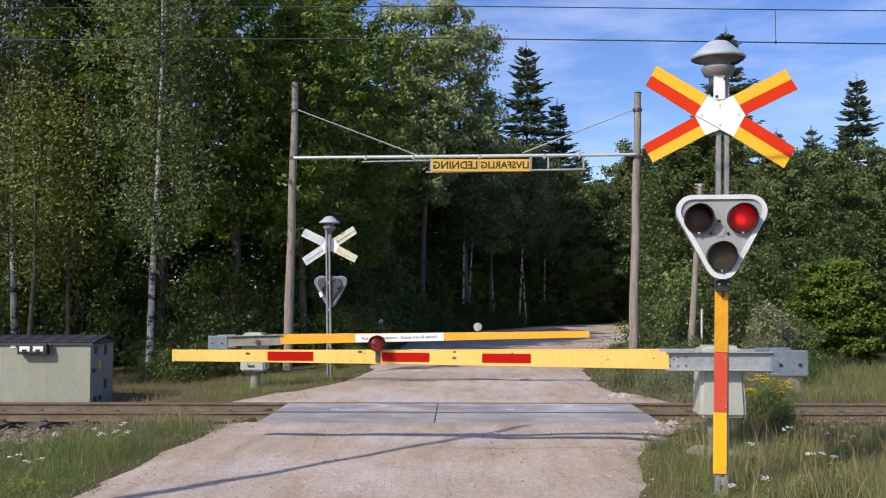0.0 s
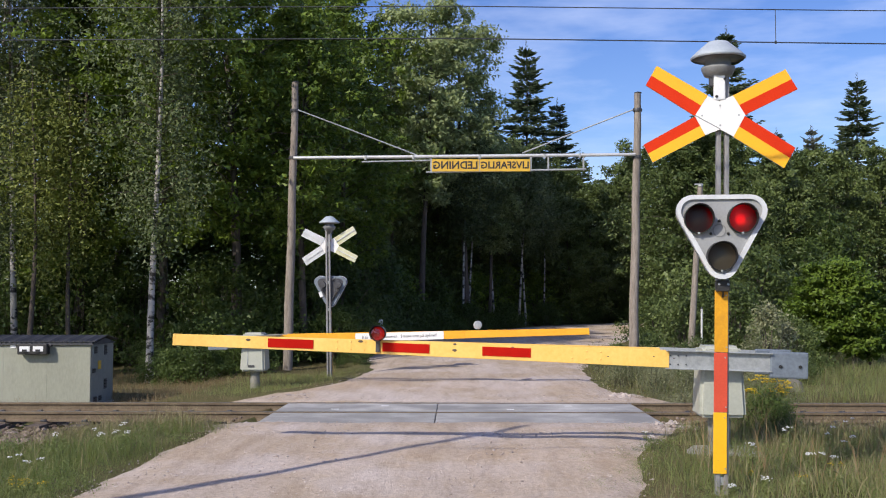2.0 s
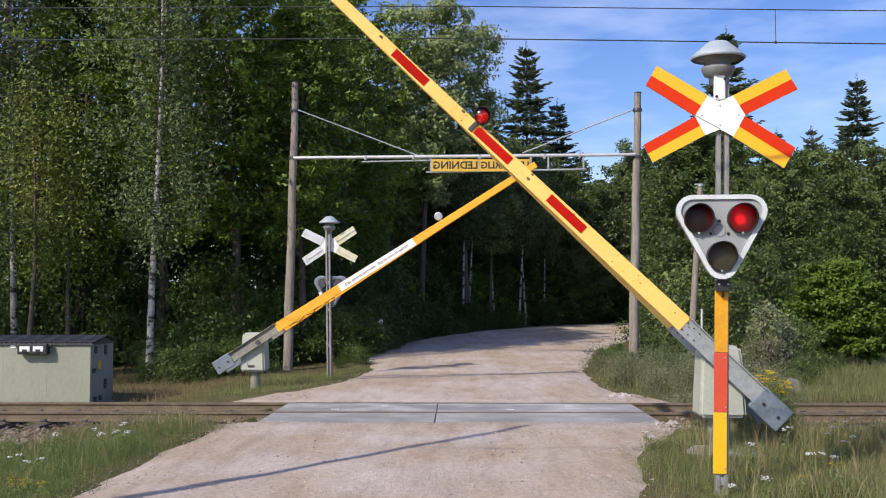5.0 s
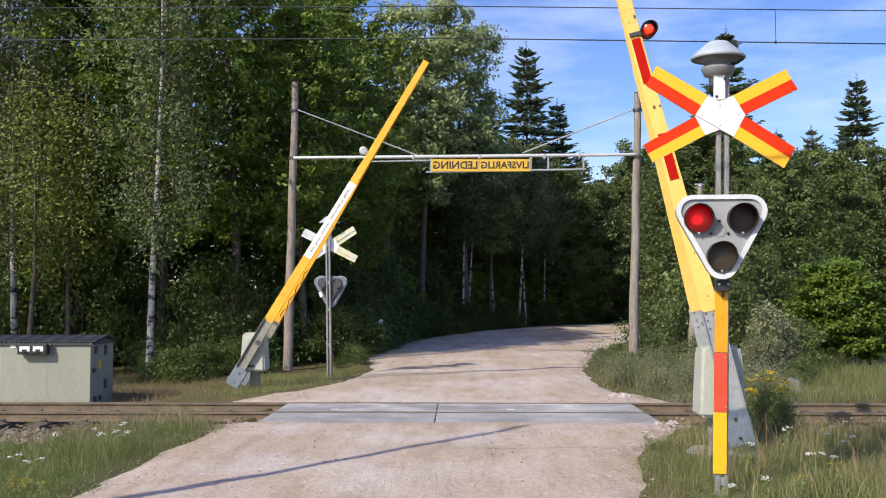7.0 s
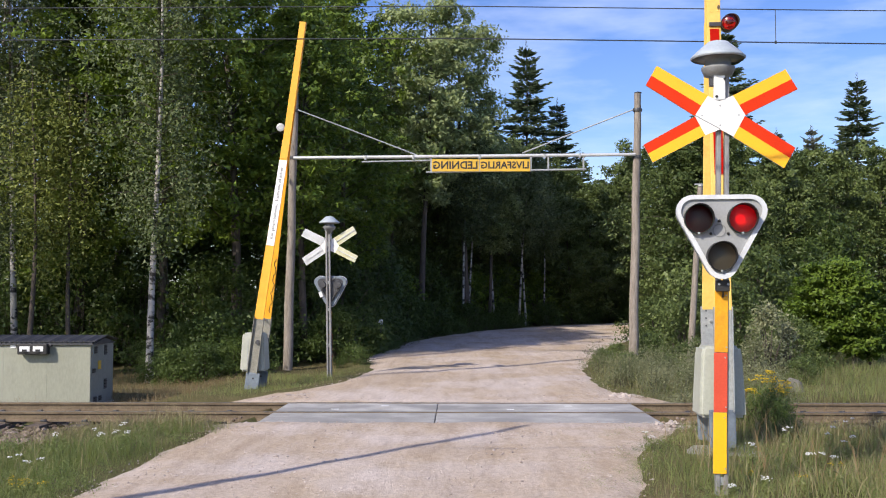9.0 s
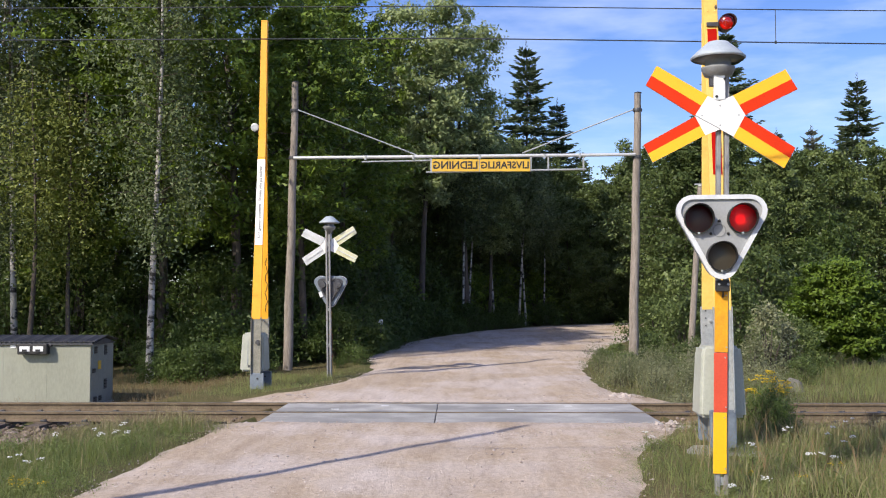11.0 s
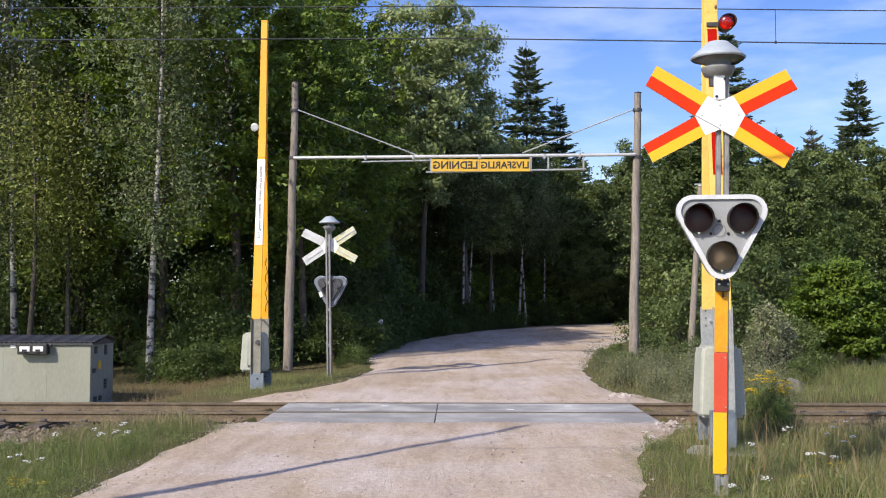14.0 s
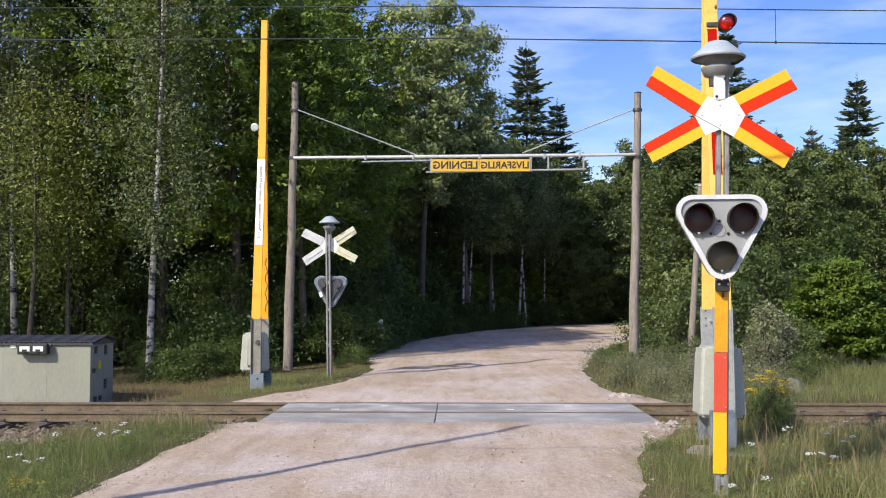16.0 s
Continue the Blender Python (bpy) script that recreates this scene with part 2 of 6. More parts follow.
HEAD_GREY = surface("signal_grey_enamel", (0.28, 0.29, 0.30), (0.36, 0.37, 0.38), rough=0.5, scale=5, fine=50, bump=0.04, dirt=(0.2, 0.2, 0.2), dirt_scale=6, dirt_at=(0.6, 0.8))
RIM_WHITE = surface("signal_white_rim", (0.55, 0.57, 0.60), (0.66, 0.68, 0.71), rough=0.45, scale=5, fine=50, bump=0.03)
# near-zero colour carries the dark of the unlit lamp bowls and disc backs
VOID = surface("light_trap_black", (0.002, 0.002, 0.002), (0.004, 0.004, 0.004), rough=1.0, scale=8, fine=60, bump=0, spec=0.0)
BLACK = surface("black_enamel", (0.012, 0.012, 0.013), (0.03, 0.03, 0.032), rough=0.6, scale=8, fine=60, bump=0.05)
BELL_GREY = surface("bell_grey_paint", (0.16, 0.165, 0.17), (0.24, 0.245, 0.25), rough=0.55, scale=6, fine=50, bump=0.05)
DOME_GREY = surface("dome_pale_paint", (0.33, 0.38, 0.43), (0.44, 0.49, 0.55), rough=0.5, scale=6, fine=50, bump=0.05)
DARK_STEEL = surface("dark_steel", (0.05, 0.05, 0.055), (0.11, 0.11, 0.12), rough=0.5, metal=0.5, scale=8, fine=60, bump=0.05)
BOX_PAINT = surface("box_beige_paint", (0.35, 0.365, 0.315), (0.45, 0.465, 0.41), rough=0.5, scale=2, fine=30, bump=0.05, dirt=(0.38, 0.39, 0.34), dirt_scale=3, dirt_at=(0.5, 0.8))
SHED_PAINT = surface("cabinet_cream_paint", (0.255, 0.263, 0.212), (0.33, 0.34, 0.275), rough=0.55, scale=1.0, fine=30, bump=0.04, stretch=(1, 1, 0.4), dirt=(0.345, 0.355, 0.295), dirt_scale=1.5, dirt_at=(0.5, 0.8))
# darker, greyer than the front: the shade of the end wall is coloured in
SHED_SIDE = surface("cabinet_shaded_paint", (0.20, 0.215, 0.195), (0.27, 0.285, 0.26), rough=0.55, scale=2, fine=30, bump=0.05)
ROOF = surface("dark_roof_sheet", (0.035, 0.037, 0.045), (0.075, 0.077, 0.088), rough=0.6, scale=3, fine=30, bump=0.15)
POLE_WOOD = surface("weathered_pole_wood", (0.15, 0.125, 0.105), (0.34, 0.30, 0.265), rough=0.9, scale=3, fine=14, bump=0.5, stretch=(5, 5, 0.5))
WHITE_PLASTIC = surface("white_plastic", (0.72, 0.74, 0.76), (0.82, 0.83, 0.85), rough=0.4, scale=5, fine=50, bump=0.02)
LAMP_LENS = surface("lamp_red_lens", (0.42, 0.012, 0.008), (0.60, 0.03, 0.015), rough=0.2, scale=30, fine=90, bump=0.3)
WARN_YELLOW = surface("warning_yellow", (0.60, 0.36, 0.035), (0.72, 0.44, 0.05), rough=0.5, scale=5, fine=50, bump=0.02)
WIRE = surface("wire_copper_dark", (0.03, 0.035, 0.04), (0.06, 0.065, 0.07), rough=0.6, metal=0.5, scale=8, fine=40, bump=0)
RED_GLASS = tinted_glass("red_signal_glass", (0.90, 0.06, 0.11), gloss=0.03, rough=0.4, blur=0.30, body=(0.050, 0.036, 0.038))
CLEAR_GLASS = tinted_glass("smoked_signal_glass", (0.7, 0.66, 0.6), gloss=0.04, rough=0.4, blur=0.38, body=(0.17, 0.145, 0.10))
BOOM_GLASS = tinted_glass("boom_lamp_glass", (0.9, 0.45, 0.4), gloss=0.08)
RED_GLOW = glow("red_lamp_glow", (1.0, 0.001, 0.025), 4.4, 0.052)
BOOM_GLOW = glow("boom_lamp_glow", (1.0, 0.06, 0.015), 2.0, 0.07)
WHITE_GLOW = glow("white_lamp_glow", (1.0, 0.70, 0.40), 0.62, 0.058)
BIRCH_BARK = surface("birch_bark", (0.13, 0.12, 0.105), (0.40, 0.38, 0.355), rough=0.8, scale=2.2, fine=16, bump=0.3, stretch=(1, 1, 1.8), spread=(0.25, 0.45), dirt=(0.03, 0.028, 0.026), dirt_scale=2.6, dirt_at=(0.51, 0.57))
BARK = surface("brown_bark", (0.05, 0.04, 0.033), (0.16, 0.13, 0.105), rough=0.95, scale=3, fine=18, bump=0.7, stretch=(4, 4, 0.8))
BIRCH_LEAF = leaf_surface("birch_leaves", (0.044, 0.066, 0.026), (0.165, 0.207, 0.087), (0.16, 0.20, 0.075))
YELLOW_LEAF = leaf_surface("yellowing_birch_leaves", (0.080, 0.108, 0.023), (0.27, 0.305, 0.075), (0.22, 0.25, 0.05))
MAPLE_LEAF = leaf_surface("maple_leaves", (0.040, 0.075, 0.012), (0.19, 0.27, 0.038), (0.25, 0.34, 0.05))
ASPEN_LEAF = leaf_surface("aspen_leaves", (0.15, 0.20, 0.08), (0.43, 0.49, 0.24), (0.36, 0.43, 0.16), through_light=0.36)
HERB_LEAF = leaf_surface("mugwort_leaves", (0.10, 0.115, 0.055), (0.29, 0.30, 0.17), (0.20, 0.22, 0.10))
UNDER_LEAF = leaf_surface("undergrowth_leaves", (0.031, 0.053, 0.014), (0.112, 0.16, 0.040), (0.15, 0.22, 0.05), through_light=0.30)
LIME_LEAF = leaf_surface("bright_leaves", (0.042, 0.082, 0.008), (0.130, 0.195, 0.024), (0.11, 0.17, 0.02))
WILLOW_LEAF = leaf_surface("willow_leaves", (0.045, 0.072, 0.021), (0.165, 0.215, 0.068), (0.165, 0.215, 0.065))
NEEDLE = leaf_surface("spruce_needles", (0.055, 0.085, 0.046), (0.18, 0.225, 0.125), (0.12, 0.17, 0.075), through_light=0.32)
GREY_NEEDLE = leaf_surface("grey_spruce_needles", (0.12, 0.135, 0.10), (0.32, 0.335, 0.26), (0.10, 0.11, 0.07), through_light=0.2)
GRASS_GREEN = leaf_surface("green_grass", (0.10, 0.135, 0.040), (0.33, 0.36, 0.14), (0.25, 0.29, 0.09), through_light=0.4)
GRASS_BROWN = leaf_surface("withered_grass", (0.13, 0.09, 0.045), (0.33, 0.23, 0.12), (0.22, 0.15, 0.07), through_light=0.25)
VERGE_LEAF = leaf_surface("verge_herb_leaves", (0.07, 0.11, 0.03), (0.25, 0.31, 0.11), (0.20, 0.26, 0.06), through_light=0.35)
GRASS_DRY = leaf_surface("dry_grass", (0.13, 0.118, 0.055), (0.40, 0.345, 0.195), (0.24, 0.20, 0.09), through_light=0.25)
PETAL_WHITE = surface("white_petals", (0.62, 0.62, 0.58), (0.8, 0.8, 0.78), rough=0.7, scale=20, fine=60, bump=0)
PETAL_YELLOW = surface("yellow_petals", (0.48, 0.33, 0.01), (0.62, 0.45, 0.015), rough=0.7, scale=20, fine=60, bump=0)


# ---- mesh helpers ----
def part(name, bm, material, parent=None, label="", smooth=False):
    me = bpy.data.meshes.new(name)
    if smooth:
        for f in bm.faces:
            f.smooth = True
    bm.normal_update()
    bm.to_mesh(me)
    bm.free()
    me.materials.append(material)
    ob = new(name, me)
    ob.parent = parent
    if label:
        ob["label"] = label
    return ob


def from_arrays(name, verts, faces, material, parent=None, smooth=False):
    me = bpy.data.meshes.new(name)
    me.from_pydata(verts, [], faces)
    if smooth:
        me.polygons.foreach_set("use_smooth", [True] * len(me.polygons))
    me.materials.append(material)
    me.update()
    ob = new(name, me)
    ob.parent = parent
    return ob


def thing(name, m, label, category, group="", kind=""):
    ob = new(name)
    ob.matrix_basis = m
    ob.empty_display_size = 0.2
    return tagged(ob, label, category, group, kind)


def box(c, s, bevel=0.0, bm=None, turn=None, segments=2):
    """A box of centre c and size s, with rounded edges, added to bm."""
    own = bmesh.new()
    m = Matrix.LocRotScale(c, Euler([radians(a) for a in turn]) if turn else None, None)
    bmesh.ops.create_cube(own, size=1.0, matrix=Matrix.Diagonal((*s, 1)))
    if bevel:
        bmesh.ops.bevel(own, geom=own.edges[:], offset=bevel, segments=segments, affect='EDGES', profile=0.6)
    own.transform(m)
    return merge(bm, own)


def merge(bm, own):
    if bm is None:
        return own
    me = bpy.data.meshes.new("tmp")
    own.to_mesh(me)
    own.free()
    bm.from_mesh(me)
    bpy.data.meshes.remove(me)
    return bm


def rod(p0, p1, r0, r1=None, n=12, bm=None):
    """A round bar, tapered, from p0 to p1."""
    p0, p1 = Vector(p0), Vector(p1)
    r1 = r0 if r1 is None else r1
    own = bmesh.new()
    d = p1 - p0
    m = Matrix.Translation((p0 + p1) / 2) @ d.to_track_quat('Z', 'Y').to_matrix().to_4x4()
    bmesh.ops.create_cone(own, cap_ends=True, segments=n, radius1=r0, radius2=max(r1, 1e-4), depth=d.length, matrix=m)
    return merge(bm, own)


def lathe(profile, n=24, bm=None, m=None, caps=(True, True)):
    """A turned body round z from (radius, height) pairs."""
    own = bmesh.new()
    rings = []
    for r, z in profile:
        rings.append([own.verts.new((r * math.cos(2 * math.pi * i / n), r * math.sin(2 * math.pi * i / n), z)) for i in range(n)])
    for a, b in zip(rings, rings[1:]):
        for i in range(n):
            own.faces.new((a[i], a[(i + 1) % n], b[(i + 1) % n], b[i]))
    if caps[0]:
        own.faces.new(rings[0][::-1])
    if caps[1]:
        own.faces.new(rings[-1])
    if m is not None:
        own.transform(m)
    return merge(bm, own)


def prism(poly, y0, y1, bm=None, bevel=0.0):
    """A plate with the outline poly in x and z, from y0 to y1."""
    own = bmesh.new()
    a = [own.verts.new((x, y0, z)) for x, z in poly]
    b = [own.verts.new((x, y1, z)) for x, z in poly]
    own.faces.new(a)
    own.faces.new(b[::-1])
    k = len(poly)
    for i in range(k):
        own.faces.new((a[i], b[i], b[(i + 1) % k], a[(i + 1) % k]))
    bmesh.ops.recalc_face_normals(own, faces=own.faces[:])
    if bevel:
        bmesh.ops.bevel(own, geom=own.edges[:], offset=bevel, segments=2, affect='EDGES')
    return merge(bm, own)


def lettering(words, height, material, name, parent, m, bold=0.0):
    """Words in the built-in font as one flat mesh in the x, z plane of m."""
    curve = bpy.data.curves.new(name, 'FONT')
    curve.body = words
    curve.size = height
    curve.extrude = 0.002
    curve.resolution_u = 2
    curve.offset = bold
    curve.align_x, curve.align_y = 'CENTER', 'CENTER'
    tmp = new("tmp", curve)
    dg = bpy.context.evaluated_depsgraph_get()
    me = bpy.data.meshes.new_from_object(tmp.evaluated_get(dg))
    bpy.data.objects.remove(tmp)
    me.transform(m @ Matrix.Rotation(radians(90), 4, 'X'))
    me.materials.clear()
    me.materials.append(material)
    ob = new(name, me)
    ob.parent = parent
    return tagged(ob, kind="stuff")


def tube(points, radii, n=7):
    """One tapered, bent limb as vertices and faces."""
    pts = [Vector(p) for p in points]
    verts, faces = [], []
    for i, (p, r) in enumerate(zip(pts, radii)):
        d = (pts[min(i + 1, len(pts) - 1)] - pts[max(i - 1, 0)]).normalized()
        q = d.to_track_quat('Z', 'Y').to_matrix()
        for k in range(n):
            a = 2 * math.pi * k / n
            verts.append(tuple(p + q @ Vector((r * math.cos(a), r * math.sin(a), 0))))
    for i in range(len(pts) - 1):
        for k in range(n):
            a, b = i * n + k, i * n + (k + 1) % n
            faces.append((a, b, b + n, a + n))
    return verts, faces


# ---- ground, road and track bed ----
ROAD_L = [(-3.2, -14), (-3.2, 5), (-3.17, 9.2), (-3.15, 11), (-3.08, 13.4), (-2.95, 15.1), (-3.1, 17.5), (-3.3, 18.7), (-2.8, 20.7), (-2.15, 23.4),
          (-1.9, 27), (-2.25, 32.5), (-1.07, 40), (1.3, 46.6), (4.3, 51.2), (8.8, 55.2), (16, 59), (40, 66)]
ROAD_R = [(1.2, -14), (1.2, 5), (1.35, 9.3), (1.60, 11), (1.98, 13), (2.80, 15.1), (3.1, 17.5), (3.0, 18.9), (2.75, 20.3), (2.6, 22),
          (2.87, 26.7), (3.4, 30), (4.6, 36), (6.2, 41), (8.3, 45), (11, 47.5), (18, 51), (42, 58)]
RAIL_NEAR, RAIL_FAR = 16.65, 18.155


def smooth01(v):
    v = np.clip(v, 0, 1)
    return v * v * (3 - 2 * v)


def road_level(y):
    return 0.025 * np.maximum(np.asarray(y, float) - 28, 0) * (1 - 0.45 * smooth01((np.asarray(y, float) - 40) / 60))


def road_gap(x, y):
    """How far outside the road's edge a place is (negative on the road)."""
    x, y = np.asarray(x, float), np.asarray(y, float)
    best = np.full(x.shape, 1e9)
    for (a, b, c, d) in zip(ROAD_L, ROAD_L[1:], ROAD_R, ROAD_R[1:]):
        m0, m1 = np.array([(a[0] + c[0]) / 2, (a[1] + c[1]) / 2]), np.array([(b[0] + d[0]) / 2, (b[1] + d[1]) / 2])
        w0, w1 = math.dist(a, c) / 2, math.dist(b, d) / 2
        v = m1 - m0
        t = np.clip(((x - m0[0]) * v[0] + (y - m0[1]) * v[1]) / (v @ v), 0, 1)
        gap = np.hypot(x - m0[0] - t * v[0], y - m0[1] - t * v[1]) - (w0 + t * (w1 - w0))
        best = np.minimum(best, gap)
    return best


def wave(x, y, k, seed=0.0):
    return (np.sin(x * k * 1.0 + seed) * np.cos(y * k * 1.3 + seed * 2) + np.sin(x * k * 2.3 + y * k * 1.7 + seed * 3) * 0.6 + np.cos(y * k * 3.1 - x * k * 2.9 + seed) * 0.4) / 2


def ground_level(x, y):
    x, y = np.asarray(x, float), np.asarray(y, float)
    gap = road_gap(x, y) + 0.10 * wave(x, y, 2.3) + 0.05 * wave(x, y, 6.0, 1.0)
    z = road_level(y)
    side = np.where(y > 17.4, np.where(x < 0, -0.30 + 0.18 * smooth01((x + 6.4) / 1.2), -0.10), np.where(x > 0, -0.02, -0.06))
    z = z - 0.06 + 0.08 * smooth01((gap + 0.02) / 0.5) + (side - 0.02) * smooth01((gap - 0.2) / 1.4)
    # the slope towards the track bed, away from the crossing
    bed = smooth01(1 - np.maximum(np.abs(y - 17.4) - 2.3, 0) / 1.2) * smooth01((np.abs(x) - 3.0) / 0.7)
    z = z * (1 - bed) + (-0.235) * bed
    z = z + smooth01((gap - 0.5) / 3) * 0.05 * wave(x, y, 0.9, 2.0)
    # under the crossing panels
    hole = (np.abs(x) < 3.05) & (np.abs(y - 17.4) < 2.35)
    return np.where(hole, -0.35, z)


def grid_sheet(name, xs, ys, level, material, keep=None):
    gx, gy = np.meshgrid(xs, ys)
    gz = level(gx, gy)
    verts = np.stack([gx.ravel(), gy.ravel(), gz.ravel()], 1)
    nx, ny = len(xs), len(ys)
    i, j = np.meshgrid(np.arange(nx - 1), np.arange(ny - 1))
    a = (j * nx + i).ravel()
    faces = np.stack([a, a + 1, a + nx + 1, a + nx], 1)
    if keep is not None:
        faces = faces[keep(gx, gy).ravel()[a]]
    return from_arrays(name, verts.tolist(), faces.tolist(), material, smooth=True)


def spaced(*spans):
    out = []
    for lo, hi, step in spans:
        out += list(np.arange(lo, hi - 1e-6, step))
    return np.array(out + [spans[-1][1]])


def build_ground():
    xs = spaced((-900, -200, 100), (-200, -40, 16), (-40, -14, 2), (-14, 14, 0.2), (14, 40, 2), (40, 200, 16), (200, 900, 100))
    ys = spaced((-300, -40, 26), (-40, -4, 4), (-4, 6, 1), (6, 34, 0.2), (34, 64, 0.6), (64, 120, 7), (120, 1500, 120))
    tagged(grid_sheet("ground", xs, ys, ground_level, SOIL), "grassy dry soil verge and forest floor", "ground", kind="structure")
    # the road is one worn sheet whose edges dive under the verge
    n = 26
    rows = []
    pairs = []
    for (a, b, c, d) in zip(ROAD_L, ROAD_L[1:], ROAD_R, ROAD_R[1:]):
        steps = max(2, int(math.dist(a, b) / 0.4))
        for k in range(steps):
            t = k / steps
            pairs.append(((a[0] + t * (b[0] - a[0]), a[1] + t * (b[1] - a[1])), (c[0] + t * (d[0] - c[0]), c[1] + t * (d[1] - c[1]))))
    for p, q in pairs:
        for k in range(n + 1):
            t = -0.12 + 1.24 * k / n
            x, y = p[0] + t * (q[0] - p[0]), p[1] + t * (q[1] - p[1])
            out = max(abs(t - 0.5) - 0.5, 0)
            rut = -0.018 * (math.exp(-((t - 0.27) / 0.09) ** 2) + math.exp(-((t - 0.72) / 0.09) ** 2))
            z = float(road_level(y)) + 0.012 + rut * (abs(y - 17.4) > 3) - 0.5 * out + 0.012 * float(wave(x, y, 1.7, 4.0))
            if -2.2 < y - 17.4 < 0.85:
                z = min(z, -0.10) if abs(x) < 3.0 else -0.32
            elif 0.85 <= y - 17.4 < 2.6 and abs(x) < 3.4:
                z = min(z, 0.0)
            rows.append((x, y, z))
    faces = []
    for r in range(len(pairs) - 1):
        for k in range(n):
            a = r * (n + 1) + k
            faces.append((a, a + 1, a + n + 2, a + n + 1))
    tagged(from_arrays("road", rows, faces, GRAVEL, smooth=True), "pinkish-grey gravel road with worn wheel tracks", "road", kind="structure")


build_ground()


def stones(name, spots, sizes, material, label, category, flat=0.7):
    """Loose stones: each a lump of twenty faces with its own shape, all in one mesh."""
    own = bmesh.new()
    bmesh.ops.create_icosphere(own, subdivisions=1, radius=1.0)
    base = np.array([v.co[:] for v in own.verts])
    tri = np.array([[v.index for v in f.verts] for f in own.faces])
    own.free()
    rng = np.random.default_rng(len(spots))
    verts, faces = [], []
    for k, (p, s) in enumerate(zip(spots, sizes)):
        v = base * rng.uniform(0.65, 1.25, (len(base), 1)) * rng.uniform(0.7, 1.2, 3) * s
        a = rng.uniform(0, 6.28)
        v[:, 2] *= flat
        v = v @ np.array([[math.cos(a), -math.sin(a), 0], [math.sin(a), math.cos(a), 0], [0, 0, 1]])
        verts.append(v + np.array(p))
        faces.append(tri + k * len(base))
    ob = from_arrays(name, np.concatenate(verts).tolist(), np.concatenate(faces).tolist(), material)
    return tagged(ob, label, category, kind="stuff")


def build_track():
    rng = np.random.default_rng(5)
    # ballast either side of the crossing, over the whole visible length
    spots, sizes = [], []
    for _ in range(9500):
        x = rng.uniform(-13, 13)
        if abs(x) < 3.25:
            continue
        y = 17.4 + rng.uniform(-4.2 if x < -5.5 else -2.4, 2.5)
        z = float(ground_level(x, y))
        inner = abs(y - 17.4) < 1.4
        spots.append((x, y, -0.215 if inner else z + rng.uniform(-0.01, 0.03) + 0.07 * max(0, 1 - abs(abs(y - 17.4) - 1.7) / 0.6)))
        sizes.append(rng.uniform(0.02, 0.050))
    for _ in range(1700):
        x, y = rng.uniform(-8.0, -5.2), rng.uniform(13.2, 15.2)
        spots.append((x, y, float(ground_level(x, y)) + rng.uniform(0.0, 0.03)))
        sizes.append(rng.uniform(0.03, 0.068))
    stones("ballast", spots, sizes, BALLAST, "grey-brown crushed stone ballast beside the track", "ballast")
    spots, sizes = [], []
    for x0, x1, y0, y1, n in ((2.8, 4.9, 19.0, 20.1, 150), (-4.2, -2.7, 19.0, 20.0, 110), (2.75, 3.5, 14.4, 15.3, 60), (-4.1, -2.8, 14.3, 15.2, 90)):
        for _ in range(n):
            x, y = rng.uniform(x0, x1), rng.uniform(y0, y1)
            spots.append((x, y, max(float(ground_level(x, y)), -0.03 if abs(x) < 3.2 else -9) + rng.uniform(-0.005, 0.03)))
            sizes.append(rng.uniform(0.018, 0.06))
    stones("fringe_stone", spots, sizes, PEBBLE, "pale pinkish stones heaped at the edge of the crossing", "stones")
    # sleepers with their rail fastenings
    first = None
    for k in range(-20, 21):
        x = k * 0.65
        if abs(x) < 3.1:
            continue
        m = pose(x, 17.4, 0)
        if first is None:
            first = thing("sleeper", m, "dark timber railway sleeper bedded in ballast", "sleeper", "sleepers under the rails")
            part("beam", box((0, 0, -0.245), (0.24, 2.6, 0.15), 0.012), SLEEPER, first)
            for y in (RAIL_NEAR - 17.4, RAIL_FAR - 17.4):
                part("base_plate", box((0, y, -0.163), (0.17, 0.36, 0.014), 0.003), RUST, first)
                for d in (-0.10, 0.10):
                    bm = rod((0.03, y + d, -0.155), (0.03, y + d, -0.115), 0.022, n=6)
                    part("rail_clip", box((0, y + d * 0.92, -0.135), (0.09, 0.05, 0.03), 0.008, bm), DARK_STEEL, first)
        else:
            copy_thing(first, m)
    # rails, rolled profile drawn along the track
    half = [(0, 0), (0.026, 0), (0.034, -0.006), (0.035, -0.034), (0.012, -0.045), (0.008, -0.075), (0.010, -0.118), (0.040, -0.138), (0.066, -0.146), (0.066, -0.155)]
    outline = half + [(-a, b) for a, b in half[:0:-1]]
    for y in (RAIL_NEAR, RAIL_FAR):
        rail = thing("rail", pose(0, y, 0), "rust-brown steel railway rail with worn head", "rail", "rails of the track")
        bm = bmesh.new()
        ends = [[bm.verts.new((x, a, b)) for a, b in outline] for x in (-220, -40, -10, 0, 10, 40, 220)]
        for p, q in zip(ends, ends[1:]):
            for i in range(len(outline)):
                bm.faces.new((p[i], p[(i + 1) % len(outline)], q[(i + 1) % len(outline)], q[i]))
        bm.faces.new(ends[0])
        bm.faces.new(ends[-1][::-1])
        bmesh.ops.recalc_face_normals(bm, faces=bm.faces[:])
        part("rail_body", bm, RUST, rail)
        part("running_surface", box((0, 0, 0.001), (440, 0.05, 0.004)), RAIL_TOP, rail, "polished running surface")
